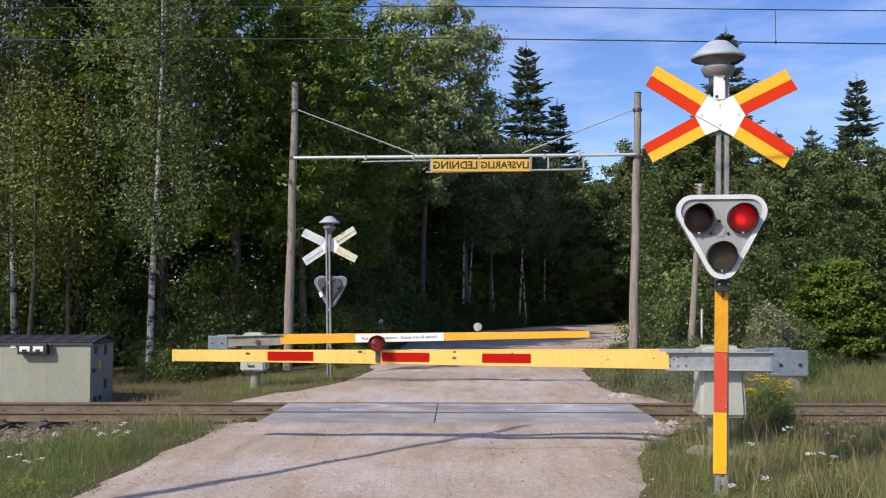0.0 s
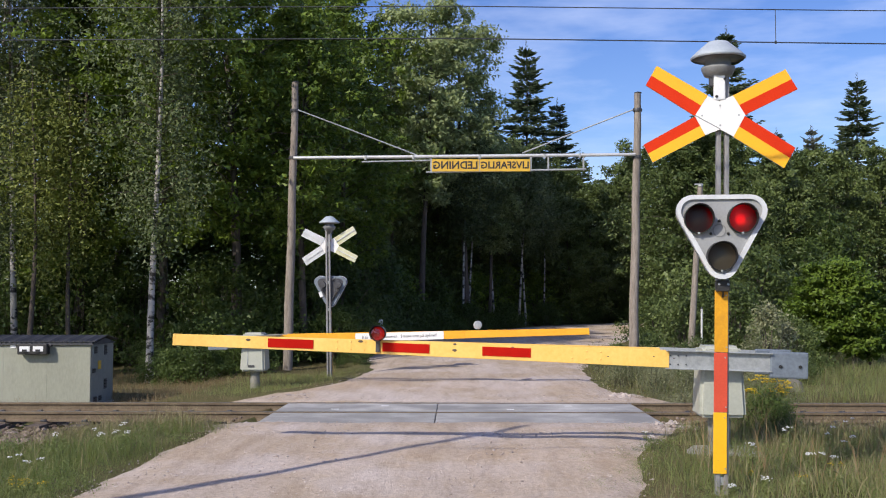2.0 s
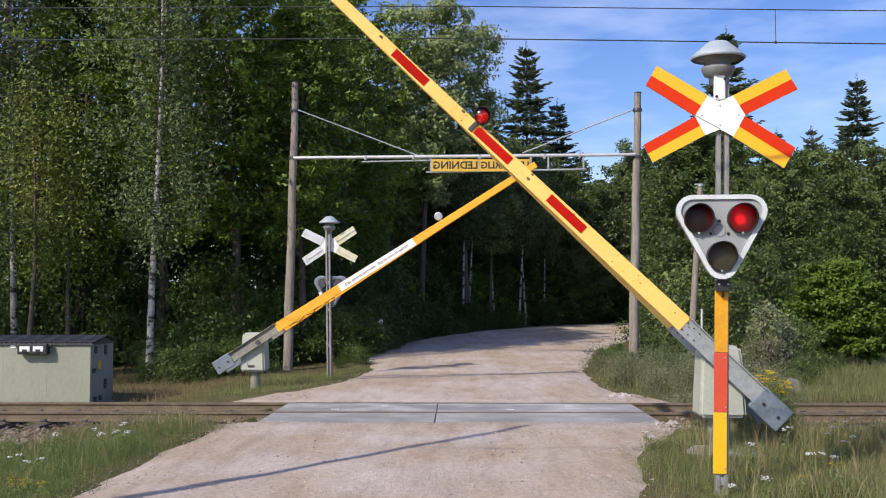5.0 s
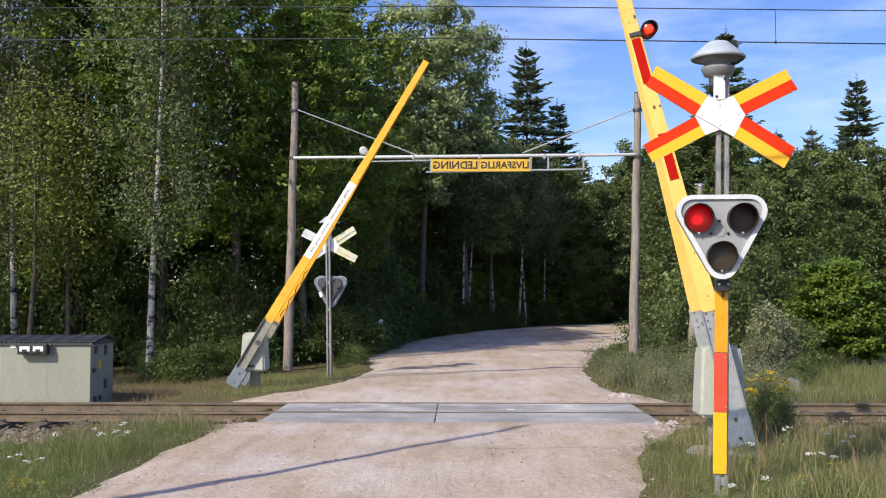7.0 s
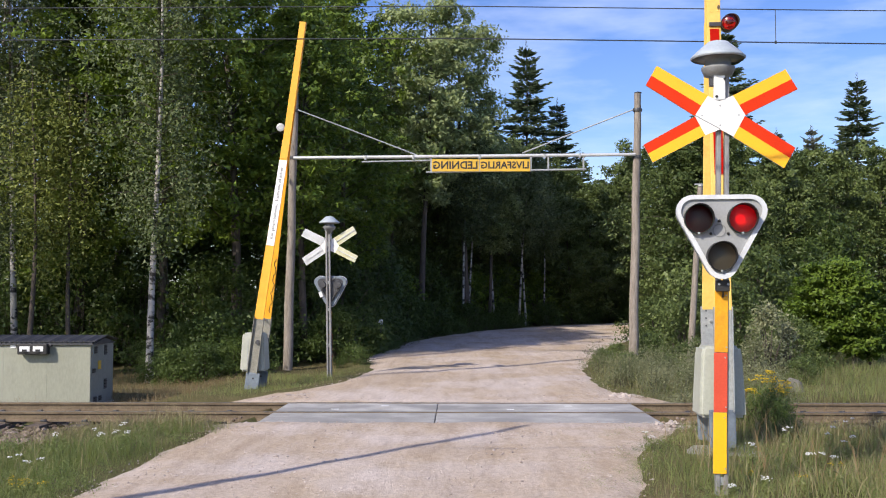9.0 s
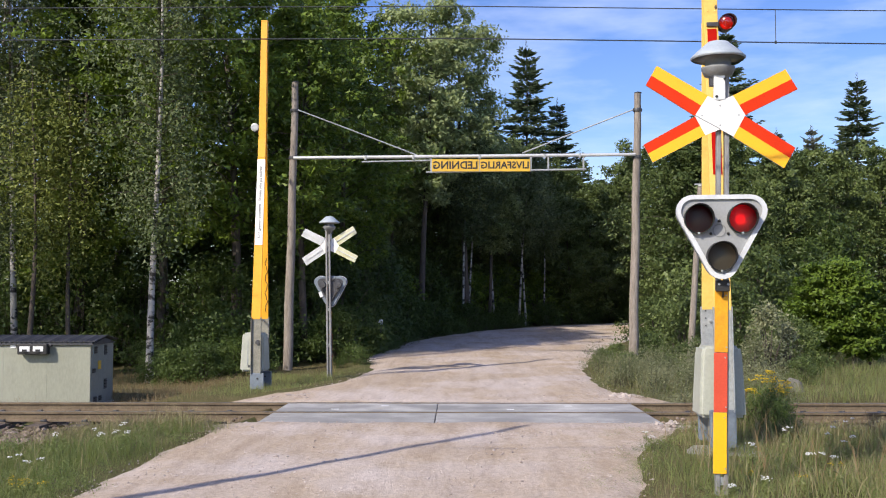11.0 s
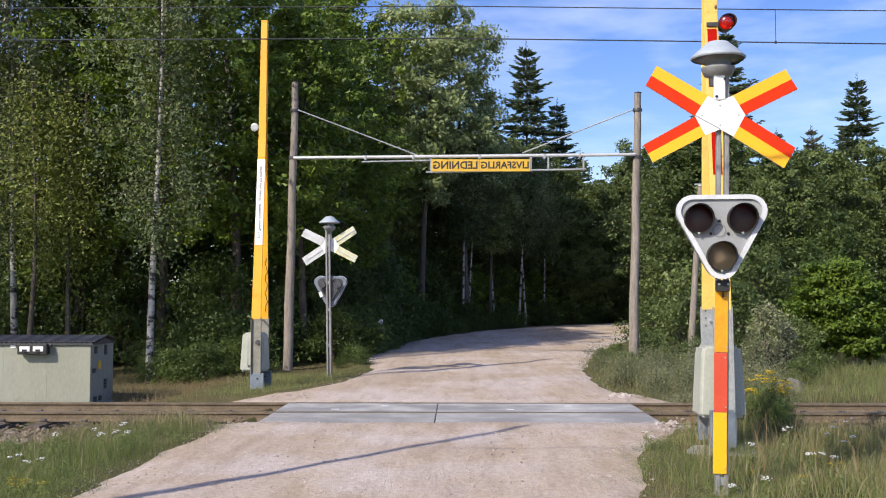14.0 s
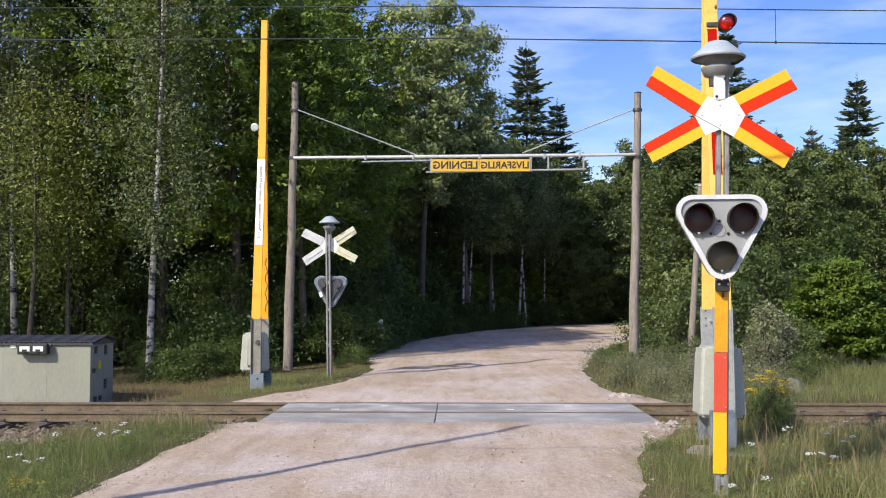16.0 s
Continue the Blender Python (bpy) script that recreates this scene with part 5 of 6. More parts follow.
def grow():
    # white-stemmed birches at the forest edge
    birch = broadleaf(11, 15, 1.9, 0.28, 66, 6, 28, 0.066, BIRCH_BARK, BIRCH_LEAF, "slender white-barked birch with hanging grey-green leaves", "birch", 0.105, 0.6, 0.2, 0.5, "birch", fine=0.5, clump=0.85)
    # the last five stand out of view, added to shade the forest edge
    plant(birch, [(-7.78, 27.0, 0.95, 20), (-12.6, 30.0, 1.0, 100), (-9.2, 32.8, 0.95, 200), (-14.2, 31.5, 1.1, 300), (-10.8, 33.5, 1.15, 150), (-16.2, 21.5, 0.70, 30), (-14.0, 21.2, 0.68, 230), (-18.3, 22.4, 0.70, 80), (-20.3, 23.4, 0.72, 170), (-17.2, 19.8, 0.62, 110)])
    pole_birch = broadleaf(14, 11, 1.6, 0.52, 40, 6, 22, 0.095, BIRCH_BARK, BIRCH_LEAF, "tall thin birch with bare white stem in the shaded wood", "birch", 0.080, 0.4, 0.2, 0.9, "birch")
    plant(pole_birch, [(0.15, 47.4, 0.80, 20), (0.55, 48.4, 0.85, 140), (1.75, 49.6, 0.72, 250), (2.9, 50.8, 0.78, 60), (3.25, 51.4, 0.70, 310), (4.4, 53.0, 0.66, 170)])
    gold = broadleaf(12, 9, 1.25, 0.48, 36, 5, 17, 0.062, BARK, YELLOW_LEAF, "birch with yellowing late-summer leaves hanging in strands", "birch", 0.085, 1.1, 0.2, 0.4, "birch", clump=0.75, fine=0.6)
    plant(gold, [(-11.55, 28.2, 1.0, 0), (-10.55, 28.8, 0.92, 130)])
    # dense broad crowns behind the gantry
    maple = broadleaf(21, 14, 3.2, 0.27, 60, 7, 30, 0.108, BARK, MAPLE_LEAF, "dense dark-green broadleaf tree at the forest edge", "tree", 0.17, 0.15, 0.2, 0.4, clump=0.66, fine=0.3, flat=0.42, up=0.75)
    plant(maple, [(-4.6, 31.2, 0.76, 0), (-6.6, 30.9, 1.02, 90), (-4.0, 36.0, 0.74, 200), (-13.0, 34.5, 0.72, 160), (-6.5, 36.5, 0.88, 250), (-16.5, 33.0, 1.0, 40), (-17.5, 39, 0.8, 10), (-10.5, 38, 0.82, 320), (-8.8, 31.2, 0.95, 170), (-4.4, 44.5, 1.10, 75), (-6.2, 42.0, 1.05, 15)])
    oak = broadleaf(22, 13, 2.9, 0.18, 56, 7, 28, 0.110, BARK, MAPLE_LEAF, "broadleaf forest tree with rounded leafy crown", "tree", 0.16, 0.1, 0.25, 0.5, clump=0.66, fine=0.3, flat=0.42, up=0.75)
    plant(oak, [(-11.4, 31.4, 0.95, 220), (-5.8, 39.0, 0.80, 130), (-8.5, 43, 0.95, 20), (-14.5, 43, 0.9, 80), (-6.0, 46.0, 1.1, 200), (-1.5, 50.5, 0.70, 280)])
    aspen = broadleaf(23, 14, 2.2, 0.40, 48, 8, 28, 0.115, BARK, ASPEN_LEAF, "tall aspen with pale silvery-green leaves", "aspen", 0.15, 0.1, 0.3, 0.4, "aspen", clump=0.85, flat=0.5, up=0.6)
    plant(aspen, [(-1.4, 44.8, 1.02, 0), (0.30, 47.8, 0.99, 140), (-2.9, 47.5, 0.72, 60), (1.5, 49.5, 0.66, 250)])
    # lower broadleaf wood beside the far road
    alder = broadleaf(24, 8.6, 2.3, 0.03, 52, 8, 26, 0.105, BARK, WILLOW_LEAF, "leafy grey-green alder beside the road", "tree", 0.11, 0.1, 0.15, 0.4, clump=0.80, flat=0.45, up=0.6)
    plant(alder, [(9.9, 47.0, 0.92, 0), (9.6, 43.5, 1.0, 90), (11.3, 44.5, 1.02, 200), (12.6, 43.5, 0.9, 20), (15.6, 48.5, 0.92, 130), (17.0, 48.5, 0.96, 260), (19.9, 50.5, 1.0, 310), (21.0, 48, 0.92, 45), (10.4, 38.5, 0.72, 150), (14.9, 46.0, 0.9, 240), (22.4, 50.5, 1.0, 180), (10.6, 51.0, 0.95, 100), (12.2, 49.5, 1.0, 280),
                 (0.9, 52.6, 0.95, 10), (2.9, 55.0, 1.1, 70), (4.9, 56.6, 1.0, 130), (6.6, 58.6, 1.0, 190), (-0.9, 49.6, 1.0, 250), (-2.4, 51.5, 1.2, 310), (8.6, 61.0, 0.9, 40), (7.2, 56.2, 0.85, 100), (8.4, 58.2, 0.9, 160), (9.7, 60, 1.15, 40), (11.2, 64, 1.1, 160), (5.9, 55.4, 0.7, 220)])
    # spruces and the dark wood beyond the bend
    fir = spruce(31, 16.5, 4.6, 58, "dark green spruce with drooping branches", 22, 0.62, 0.03)
    plant(fir, [(3.95, 60, 0.98, 0), (5.9, 62, 0.80, 120), (7.6, 65, 0.64, 60), (9.0, 66, 0.55, 160), (15.4, 60, 1.03, 200), (17.9, 59, 0.66, 20), (20.9, 55, 0.80, 250), (22.9, 62, 0.7, 90), (14.0, 62, 0.6, 90),
                (1.6, 58, 0.80, 300), (-3.5, 54, 0.95, 33)])
    grey = spruce(33, 10.0, 2.4, 34, "pale lichen-grey spruce with thin branches", 22, 0.42, 0.05, "spruce", GREY_NEEDLE)
    plant(grey, [(18.5, 55, 1.04, 0), (19.3, 53.5, 0.9, 90)])
    pine = spruce(32, 13, 2.6, 26, "half-bare dark spruce in the shade of the wood", 18, 0.55, 0.24, keep=0.85)
    plant(pine, [(2.6, 54.0, 0.74, 100), (-0.8, 51.5, 0.9, 200), (-4.8, 46.5, 1.05, 60), (4.2, 57.5, 0.8, 250), (-2.8, 59, 1.1, 310), (9.8, 60, 0.6, 20), (12.2, 60, 0.6, 220), (0.6, 55.5, 0.85, 120)])
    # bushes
    # dark leaves stand in for the shaded grass on the bank
    bank = bush(48, 0.75, 0.6, 46, 20, 0.036, UNDER_LEAF, "low dark-leaved weeds standing for the shaded far road bank", "weed")
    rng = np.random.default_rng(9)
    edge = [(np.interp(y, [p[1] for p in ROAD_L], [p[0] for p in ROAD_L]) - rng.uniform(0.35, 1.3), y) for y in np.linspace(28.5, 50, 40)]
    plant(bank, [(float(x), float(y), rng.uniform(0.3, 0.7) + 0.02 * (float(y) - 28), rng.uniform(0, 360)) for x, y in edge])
    sapling = bush(49, 3.4, 1.5, 70, 20, 0.11, MAPLE_LEAF, "leafy young maple in the shade of the wood", "sapling")
    plant(sapling, [(-0.9, 48.2, 0.7, 0), (0.9, 50.2, 0.8, 60), (2.4, 52.6, 0.9, 120), (4.0, 54.2, 0.8, 180), (5.4, 56.6, 1.0, 240), (7.2, 58.4, 1.0, 300), (1.2, 54.4, 1.1, 30), (3.2, 56.8, 1.2, 90), (-1.8, 50.8, 1.1, 150), (9.4, 59.4, 0.9, 20), (-2.4, 44.0, 0.8, 210)])
    lime = broadleaf(26, 3.15, 0.98, 0.14, 38, 8, 34, 0.070, BARK, LIME_LEAF, "young maple with bright-green leaves at the meadow's edge", "tree", 0.05, 0.0, 0.15, 0.08, clump=0.75, fine=0.3, flat=0.42, up=0.75)
    plant(lime, [(10.7, 29.0, 0.95, 0), (9.85, 29.3, 0.90, 130), (11.3, 29.2, 0.76, 240)])
    shrub = bush(42, 2.3, 1.5, 110, 25, 0.075, WILLOW_LEAF, "grey-green willow bush beside the road")
    plant(shrub, [(6.7, 31.0, 0.85, 0), (5.3, 28.9, 0.42, 30), (6.2, 27.6, 0.40, 100), (4.3, 26.6, 0.26, 10), (4.0, 24.6, 0.22, 70), (5.0, 25.2, 0.28, 130), (5.8, 23.8, 0.26, 190), (6.8, 25.0, 0.34, 250), (3.85, 28.2, 0.24, 310), (4.5, 30.0, 0.27, 20), (7.6, 23.4, 0.28, 80), (4.9, 22.6, 0.2, 140), (3.5, 22.8, 0.16, 200), (5.5, 30.6, 0.42, 160), (8.0, 30.8, 1.0, 90), (6.3, 33.5, 0.8, 200), (8.7, 29.2, 0.66, 20), (8.4, 26.6, 0.62, 250), (8.3, 36.0, 1.3, 45), (9.6, 35, 1.5, 145)])
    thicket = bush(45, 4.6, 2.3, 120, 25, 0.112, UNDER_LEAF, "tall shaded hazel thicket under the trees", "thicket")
    # copies from x 11 to 15 put dark leaves where gaps lie in shade
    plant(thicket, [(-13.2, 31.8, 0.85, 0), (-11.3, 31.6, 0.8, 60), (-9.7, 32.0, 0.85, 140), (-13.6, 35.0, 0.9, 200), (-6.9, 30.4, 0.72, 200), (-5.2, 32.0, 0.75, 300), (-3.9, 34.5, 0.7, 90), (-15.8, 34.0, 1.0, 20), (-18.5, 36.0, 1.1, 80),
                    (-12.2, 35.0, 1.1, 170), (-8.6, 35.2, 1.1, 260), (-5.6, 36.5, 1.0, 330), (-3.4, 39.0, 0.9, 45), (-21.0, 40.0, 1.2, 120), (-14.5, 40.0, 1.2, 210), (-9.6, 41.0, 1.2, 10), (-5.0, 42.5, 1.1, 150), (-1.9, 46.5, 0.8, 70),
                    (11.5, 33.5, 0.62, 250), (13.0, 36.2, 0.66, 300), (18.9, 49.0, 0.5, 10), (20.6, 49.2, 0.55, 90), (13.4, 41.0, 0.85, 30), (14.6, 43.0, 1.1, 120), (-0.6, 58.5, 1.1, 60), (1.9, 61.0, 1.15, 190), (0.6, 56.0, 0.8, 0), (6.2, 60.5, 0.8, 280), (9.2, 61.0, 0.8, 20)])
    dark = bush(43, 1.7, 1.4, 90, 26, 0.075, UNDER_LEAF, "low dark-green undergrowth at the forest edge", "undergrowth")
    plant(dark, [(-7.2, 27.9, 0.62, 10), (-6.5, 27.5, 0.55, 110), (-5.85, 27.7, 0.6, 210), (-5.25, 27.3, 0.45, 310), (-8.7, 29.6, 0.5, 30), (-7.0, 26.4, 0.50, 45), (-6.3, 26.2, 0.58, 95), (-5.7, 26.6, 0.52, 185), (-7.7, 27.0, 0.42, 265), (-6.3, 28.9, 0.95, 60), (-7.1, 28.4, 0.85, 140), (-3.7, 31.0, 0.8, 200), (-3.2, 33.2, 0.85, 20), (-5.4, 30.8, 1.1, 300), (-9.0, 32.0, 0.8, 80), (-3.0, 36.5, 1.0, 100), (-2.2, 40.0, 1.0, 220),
                 (-1.2, 43.0, 0.8, 30), (0.4, 46.0, 0.7, 130), (2.2, 49.6, 0.65, 240), (4.4, 52.6, 0.65, 10), (6.8, 55.4, 0.65, 90), (-11.6, 32.8, 0.9, 190), (-13.4, 32.0, 0.9, 270), (9.6, 58, 0.8, 180), (12.6, 60, 0.8, 20), (-1.0, 53, 1.6, 60), (1.5, 56.5, 1.6, 160), (4.5, 60, 1.6, 260), (-5, 50, 1.8, 0)])


grow()


# ---- grass and flowers ----
def grass(name, count, area, tall, material, label, rng, dense=None, height=None):
    """Bent blades, three faces each, standing where the ground carries grass."""
    x0, x1, y0, y1 = area
    n = 0
    xs, ys = [], []
    while n < count:
        x, y = rng.uniform(x0, x1, 4000), rng.uniform(y0, y1, 4000)
        gap = road_gap(x, y)
        edge = gap + 0.16 * wave(x, y, 1.9, 1.0) + 0.12 * wave(x, y, 5.0, 2.0) + 0.09 * wave(x, y, 13.0, 3.0)
        bed = (np.abs(y - 17.4) < 2.5 - 0.3 * wave(x, y, 1.3, 5.0) + 1.75 * smooth01((-x - 5.3) / 0.8) * (y < 17))
        ok = (edge > 0.12 - 0.50 * (rng.uniform(size=4000) < 0.22)) & ~bed & (rng.uniform(size=4000) < 0.10 + 0.90 * smooth01(edge / 1.1)) & (rng.uniform(size=4000) < 0.6 + 0.6 * wave(x, y, 1.5, 7.0))
        if dense is not None:
            ok &= rng.uniform(size=4000) < dense(x, y)
        xs.append(x[ok])
        ys.append(y[ok])
        n += int(ok.sum())
    x, y = np.concatenate(xs)[:count], np.concatenate(ys)[:count]
    gap = road_gap(x, y)
    z = ground_level(x, y) - 0.01
    h = tall * rng.uniform(0.35, 1.15, count) * (0.35 + 0.65 * np.clip(gap / 0.9, 0, 1)) * (0.75 + 0.5 * np.clip(wave(x, y, 1.1, 3.0) + 0.5, 0, 1))
    if height is not None:
        h = h * height(x, y)
    a = rng.uniform(0, 6.283, count)
    w = np.clip(h * 0.011, 0.0018, 0.0040)
    bend = h * rng.uniform(0.05, 0.75, count)
    b = rng.uniform(0, 6.283, count)
    cx, sx = np.cos(a) * w, np.sin(a) * w
    bx, by = np.cos(b) * bend, np.sin(b) * bend
    v = np.stack([np.stack([x - cx, y - sx, z], 1), np.stack([x + cx, y + sx, z], 1),
                  np.stack([x + cx * 0.8 + bx * 0.3, y + sx * 0.8 + by * 0.3, z + h * 0.55], 1), np.stack([x - cx * 0.8 + bx * 0.3, y - sx * 0.8 + by * 0.3, z + h * 0.55], 1),
                  np.stack([x + bx, y + by, z + h * 0.97], 1)], 1).reshape(-1, 3)
    k = np.arange(count)[:, None] * 5
    faces = np.concatenate([k + [0, 1, 2], k + [0, 2, 3], k + [3, 2, 4]], 0)
    tagged(from_arrays(name, v.tolist(), faces.tolist(), material), label, "grass", kind="stuff")


def flower_plant(name, m, stems, height, head, petals, label, rng, flat=True):
    """Upright stems that carry clustered flower heads."""
    p = thing(name, m, label, "wild flower", "wild flowers on the verge")
    wood, verts, faces, base = [], [], [], 0
    leaf_c = []
    for k in range(stems):
        a, r = rng.uniform(0, 6.283), rng.uniform(0, 0.12) * (1 if stems < 6 else 2.2)
        root = np.array([math.cos(a) * r * 0.4, math.sin(a) * r * 0.4, -0.03])
        h = height * rng.uniform(0.75, 1.1)
        tip = np.array([math.cos(a) * r, math.sin(a) * r, h])
        wood.append(tube([root, (root + tip) / 2 + rng.normal(size=3) * 0.01, tip], [0.004, 0.0035, 0.0025], 5))
        for j in range(7):
            leaf_c.append(root + (tip - root) * rng.uniform(0.1, 0.85))
        for j in range(11):
            c = tip + np.array([rng.normal() * head * 0.42, rng.normal() * head * 0.42, rng.normal() * head * (0.12 if flat else 0.35)])
            s = head * rng.uniform(0.16, 0.26)
            q = np.array([[s, 0, 0], [0, s, 0], [-s, 0, 0], [0, -s, 0], [0, 0, s * 0.6], [0, 0, -s * 0.5]]) + c
            verts.append(q)
            faces += [tuple(i + base for i in f) for f in ((0, 1, 4), (1, 2, 4), (2, 3, 4), (3, 0, 4), (1, 0, 5), (2, 1, 5), (3, 2, 5), (0, 3, 5))]
            base += 6
    v, f = gather(wood)
    tagged(from_arrays("stalk", v, f, GRASS_GREEN, p), kind="stuff")
    v, f = leaf_cloud(np.array(leaf_c), np.full((len(leaf_c), 3), 0.02), 6, 0.022, rng, 0, 0.3)
    tagged(from_arrays("leafage", v.tolist(), f.tolist(), GRASS_GREEN, p), kind="stuff")
    tagged(from_arrays("bloom", np.concatenate(verts).tolist(), faces, petals, p), kind="stuff")
    return p


def verge():
    rng = np.random.default_rng(77)

    def left_height(x, y):
        # low on the stony slope, tall on the bank by the rails
        return (0.32 + 0.68 * smooth01((x + 5.5) / 0.8)) * (1 + 0.55 * smooth01((y - 12.8) / 1.6))

    grass("grass", 47000, (1.2, 9.5, 7.8, 15.4), 0.20, GRASS_GREEN, "green verge grass along the gravel road", rng)
    grass("grass", 15000, (1.3, 9.5, 8.2, 15.4), 0.30, GRASS_DRY, "straw-coloured dry grass on the verge", rng, lambda x, y: 0.35 + 0.65 * smooth01((x - 2.0) / 3))
    grass("grass", 420, (2.4, 8.0, 9.6, 15.2), 0.62, GRASS_BROWN, "tall faded grass stalks standing over the verge", rng)
    grass("grass", 45000, (-8.0, -2.8, 8.0, 15.1), 0.18, GRASS_GREEN, "green verge grass along the gravel road", rng, lambda x, y: 0.10 + 0.90 * smooth01((x + 5.9 + 0.6 * (13.4 - y)) / 0.7), left_height)
    grass("grass", 4500, (-6.4, -3.0, 9.5, 15.1), 0.28, GRASS_DRY, "straw-coloured dry grass on the verge", rng, lambda x, y: 0.10 + 0.90 * smooth01((y - 12.2) / 1.2), left_height)
    grass("grass", 4000, (-6.0, -1.6, 20.6, 26.0), 0.18, GRASS_GREEN, "short grass beyond the track", rng, lambda x, y: 0.03 + 0.97 * smooth01((x + 5.6) / 1.5))
    grass("grass", 9000, (-11.0, -2.6, 20.2, 28.5), 0.20, GRASS_BROWN, "withered brown grass beside the cabinet", rng, lambda x, y: 0.12 + 0.88 * smooth01((-x - 4.6) / 1.2))
    grass("grass", 5000, (-8.0, -1.6, 19.8, 28.0), 0.14, GRASS_DRY, "dry brown grass at the forest edge", rng, lambda x, y: 0.15 + 0.85 * smooth01((-x - 4.5) / 2))
    grass("grass", 24000, (2.4, 14.0, 19.4, 32.0), 0.30, GRASS_GREEN, "meadow grass beyond the track", rng)
    grass("grass", 9000, (10.5, 21.0, 31.0, 47.0), 0.40, GRASS_GREEN, "open meadow grass behind the young maple", rng)
    grass("grass", 6000, (2.4, 14.0, 19.4, 31.0), 0.36, GRASS_DRY, "dry meadow grass beyond the track", rng, lambda x, y: 0.25 + 0.75 * smooth01((6.5 - x) / 3))
    white = [(2.36, 9.15, 0.16), (2.22, 12.35, 0.20), (2.9, 10.5, 0.34), (3.55, 11.6, 0.42), (3.95, 11.2, 0.40), (4.1, 11.3, 0.34), (3.2, 9.9, 0.30), (3.6, 10.3, 0.30),
             (4.2, 10.4, 0.34), (2.75, 9.4, 0.20), (4.6, 12.5, 0.4), (-4.06, 12.5, 0.28), (-4.2, 12.4, 0.26), (-3.95, 12.6, 0.28), (-4.3, 12.6, 0.25), (-3.85, 12.3, 0.26), (-4.75, 12.2, 0.24), (-4.4, 10.8, 0.15), (-4.55, 11.0, 0.18), (-4.3, 10.9, 0.16)]
    for x, y, h in white:
        z = float(ground_level(np.array(x), np.array(y)))
        flower_plant("yarrow", pose(x, y, z), 2, h, 0.045, PETAL_WHITE, "white-flowered yarrow in the verge grass", rng)
    for x, y, h in ((3.35, 9.6, 0.26), (3.1, 9.5, 0.2), (-4.0, 9.5, 0.12), (-3.86, 9.6, 0.12), (-4.1, 9.65, 0.12), (-3.75, 9.45, 0.1), (2.72, 9.9, 0.16)):
        z = float(ground_level(np.array(x), np.array(y)))
        flower_plant("yellow_flower", pose(x, y, z), 2, h, 0.03, PETAL_YELLOW, "small yellow wild flower in the grass", rng, False)
    for x, y, h in ((3.98, 14.4, 0.76), (4.22, 14.3, 0.80), (4.4, 14.5, 0.70)):
        z = float(ground_level(np.array(x), np.array(y)))
        flower_plant("tansy", pose(x, y, z), 16, h, 0.06, PETAL_YELLOW, "tall tansy with clustered yellow flower heads", rng)
    herb = bush(46, 0.50, 0.36, 40, 17, 0.018, HERB_LEAF, "grey-green mugwort on the dry bank by the track", "weed")
    plant(herb, [(3.9, 18.6, 0.9, 0), (4.5, 18.9, 1.0, 50), (5.1, 18.5, 0.8, 100), (3.6, 19.6, 1.0, 150), (4.2, 19.9, 1.1, 200), (4.9, 20.0, 1.0, 250), (5.6, 19.6, 0.9, 300), (3.9, 21.0, 1.1, 20),
                 (4.6, 21.4, 1.2, 70), (5.4, 21.2, 1.0, 120), (3.5, 21.9, 1.0, 170), (4.1, 22.4, 1.2, 220), (6.2, 20.4, 0.9, 270), (6.0, 18.7, 0.7, 320), (8.4, 20.2, 0.8, 40), (9.6, 19.4, 0.7, 90)]
          + [(rng.uniform(3.2, 6.6), rng.uniform(20.6, 26.5), rng.uniform(0.8, 1.4), rng.uniform(0, 360), rng.uniform(1.0, 1.4)) for _ in range(34)])
    silver = bush(50, 1.75, 0.62, 64, 15, 0.052, HERB_LEAF, "young silvery-leaved willow among the weeds", "willow")
    plant(silver, [(7.15, 24.4, 1.0, 0), (7.75, 25.2, 0.8, 120), (6.6, 23.7, 0.6, 200)])
    clover = bush(47, 0.17, 0.16, 26, 11, 0.010, VERGE_LEAF, "low leafy herbs among the verge grass", "herb")
    spots = []
    while len(spots) < 150:
        left = len(spots) % 2
        x, y = (rng.uniform(-5.6, -3.0), rng.uniform(8.8, 14.2)) if left else (rng.uniform(1.5, 6.0), rng.uniform(8.8, 14.6))
        if float(road_gap(x, y)) > 0.3 and not (left and x < -5.2 and y > 12.9):
            spots.append((x, y, rng.uniform(0.6, 1.25), rng.uniform(0, 360)))
    # stray weeds on the gravel shoulder
    while len(spots) < 195:
        x, y = rng.uniform(1.2, 2.6), rng.uniform(8.8, 14.4)
        if -0.45 < float(road_gap(x, y)) < 0.3:
            spots.append((x, y, rng.uniform(0.25, 0.7), rng.uniform(0, 360)))
    plant(clover, spots)
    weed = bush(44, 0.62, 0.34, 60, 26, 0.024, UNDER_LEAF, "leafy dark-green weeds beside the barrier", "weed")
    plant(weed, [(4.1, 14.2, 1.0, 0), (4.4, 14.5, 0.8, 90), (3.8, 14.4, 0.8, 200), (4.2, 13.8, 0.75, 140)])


verge()


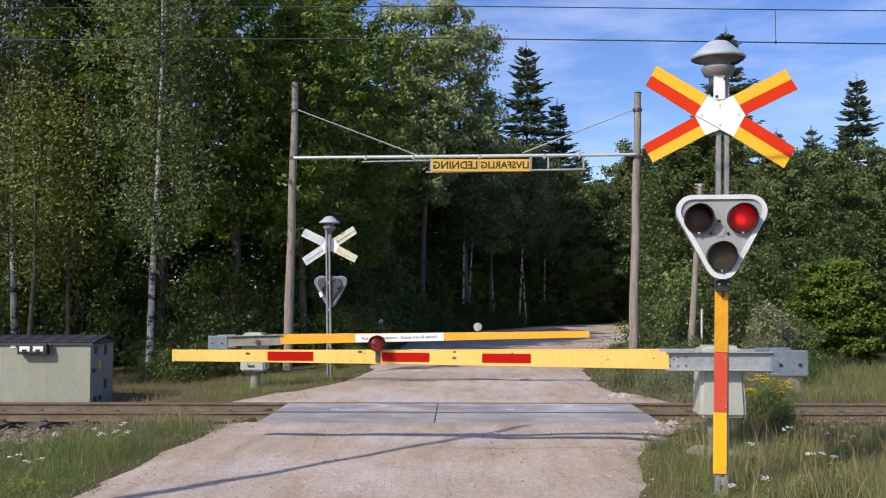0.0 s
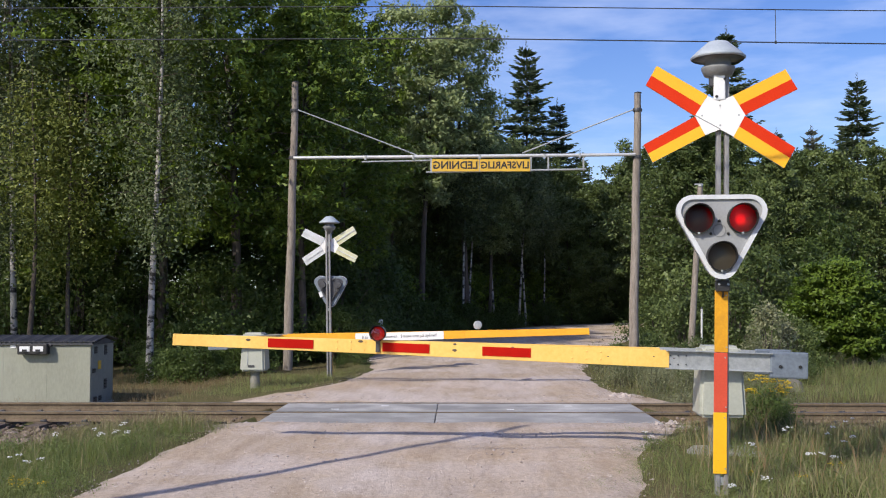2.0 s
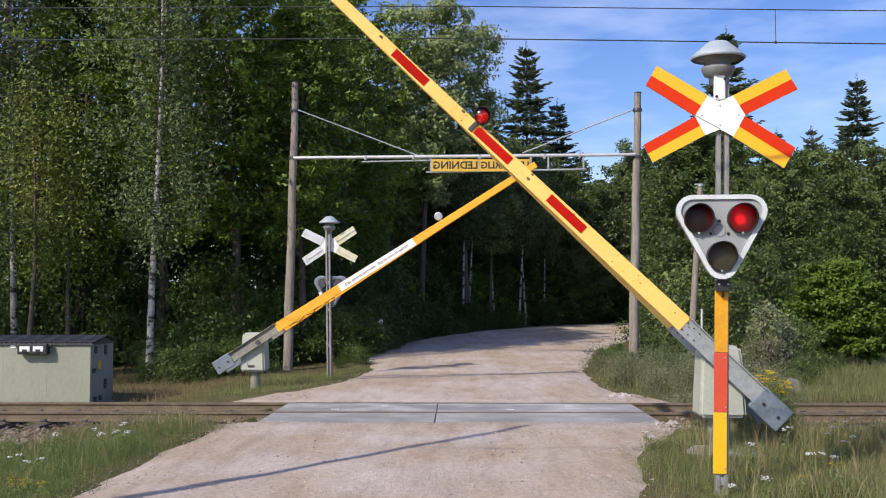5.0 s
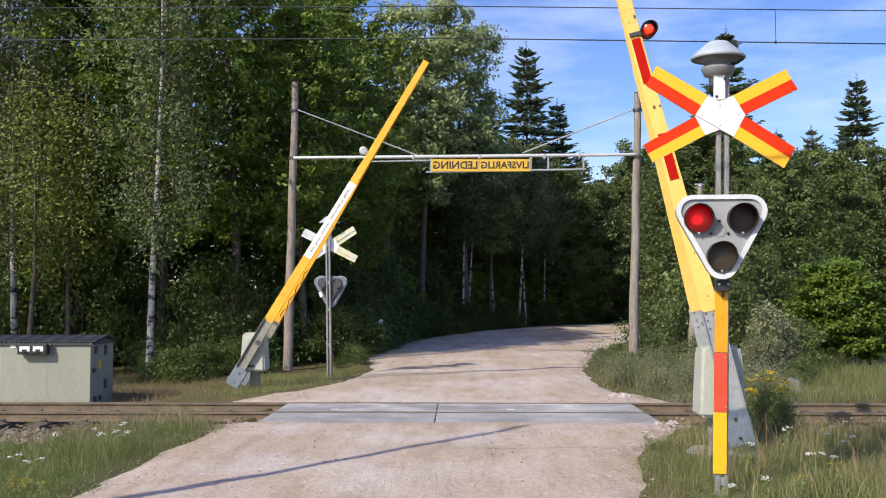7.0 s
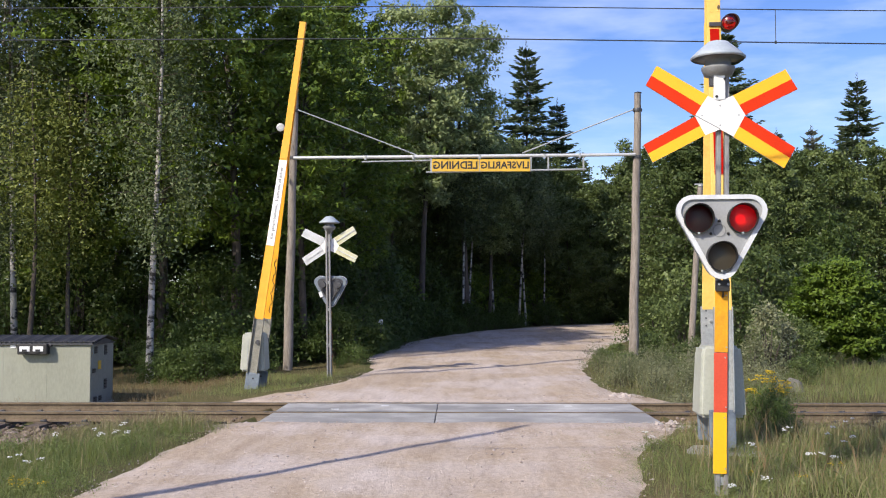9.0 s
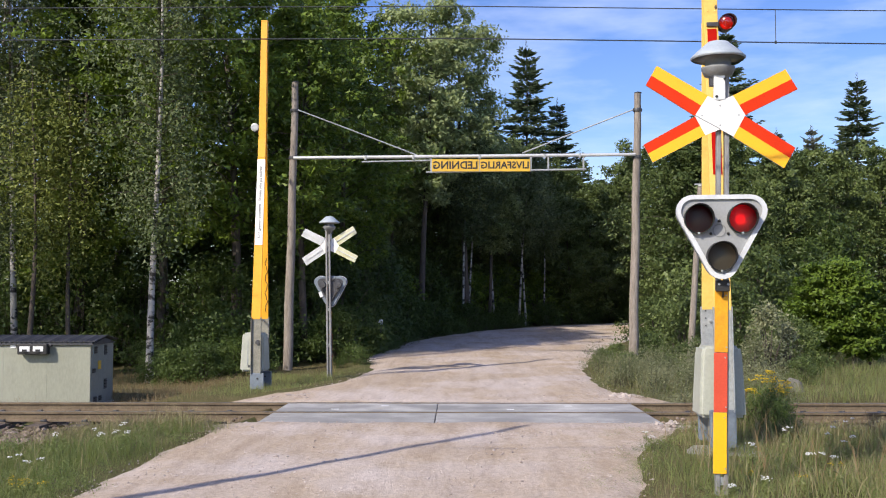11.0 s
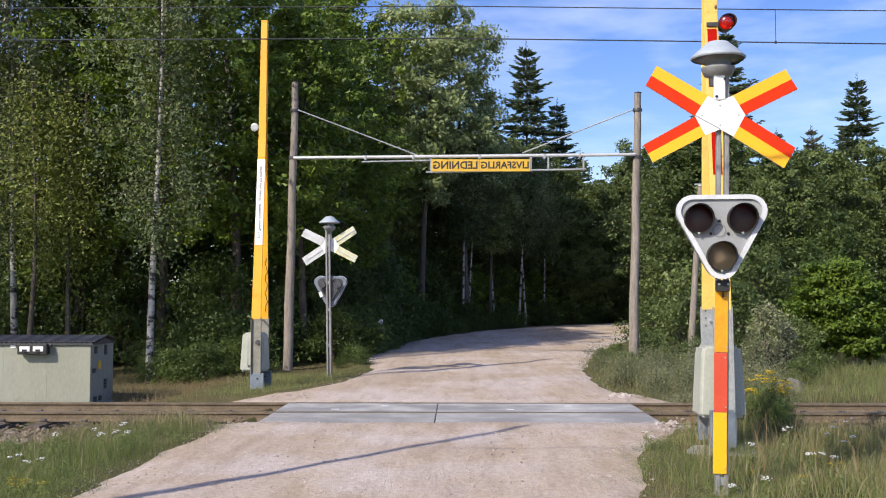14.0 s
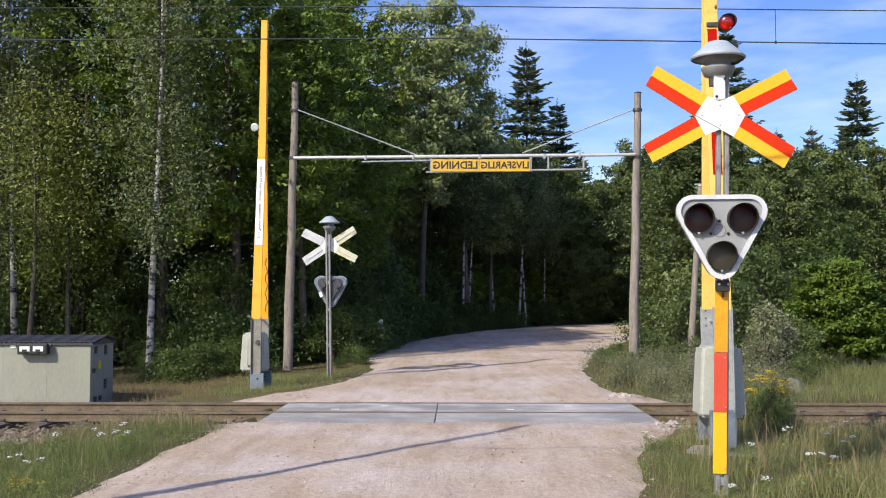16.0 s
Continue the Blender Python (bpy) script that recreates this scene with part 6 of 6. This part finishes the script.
# ---- what moves ----
def motions():
    near = [(0, 0), (1.5, 0), (1.75, 0.3), (2.0, 1.7), (2.5, 5.7), (3.0, 11.75), (3.5, 18.4), (4.0, 26.35), (4.2, 29.6), (5.2, 47.3), (6.3, 65.35), (6.5, 68.5), (7.0, 76.0),
            (7.5, 81.85), (8.0, 86.3), (8.5, 88.9), (9.0, 89.65), (9.6, 89.2), (16.0, 89.2)]
    walk(near_boom, [(t, pose(0, 0, 0, 0, a, 0)) for t, a in near])
    far = [(0, 1.5), (1.7, 1.5), (2.0, 2.0), (2.5, 5.0), (3.0, 9.0), (3.5, 14.0), (4.0, 19.6), (4.2, 22.0), (5.2, 35.4), (6.5, 52.5), (7.0, 59.5), (7.5, 66.0),
           (8.0, 72.4), (8.5, 78.0), (9.0, 83.0), (9.2, 84.6), (10.0, 88.8), (10.6, 90.0), (16.0, 90.0)]
    walk(far_boom, [(t, pose(0, 0, 0, 0, a, 0)) for t, a in far])

    def flashing(ob, peak, end, aim):
        """An added glow disc imitates flashing: it turns to face the road users once in 0.75 s, until the lamps go out.
        """
        at = ob.location.copy()
        rows = []
        for k in range(int(end * 16)):
            t = k / 16
            turns, phase = divmod((t - peak) / 0.75, 1.0)
            angle = 360 * turns + float(np.interp(phase, (0, 1 / 6, 1 / 3, 0.42, 0.5, 0.58, 2 / 3, 5 / 6, 1), (0, 24, 126, 158, 180, 202, 234, 336, 360)))
            rows.append((t, pose(*at, 0, 0, angle + aim(t))))
        stop = 360 * math.floor((end - peak) / 0.75) + 180
        rows += [(end, pose(*at, 0, 0, stop + aim(end))), (16.0, pose(*at, 0, 0, stop + aim(16.0)))]
        walk(ob, rows)

    flashing(near_lamps["left"], 0.25, 10.375, lambda t: -7.5)
    flashing(near_lamps["right"], 0.625, 11.5, lambda t: -10.0)
    flashing(near_boom_lamp, 0.25, 10.375, lambda t: 6.3 + 8.4 * float(np.interp(t, (1.75, 4.2, 6.3, 8.0), (0, 0.48, 0.91, 1))))
    low = near_lamps["low"]
    at = low.location.copy()
    rows = [(0.0, 110), (12.25, 110), (12.45, 50), (12.6, 0), (12.8, -50), (12.95, -110), (13.7, -110), (13.85, -50), (14.1, 0), (14.3, 50), (14.5, 110), (15.2, 110), (15.4, 50), (15.6, 0), (15.85, -50), (16.0, -95)]
    rows = [(t, a - 9.0) for t, a in rows]
    walk(low, [(t, pose(*at, 0, 0, a)) for t, a in rows])


motions()
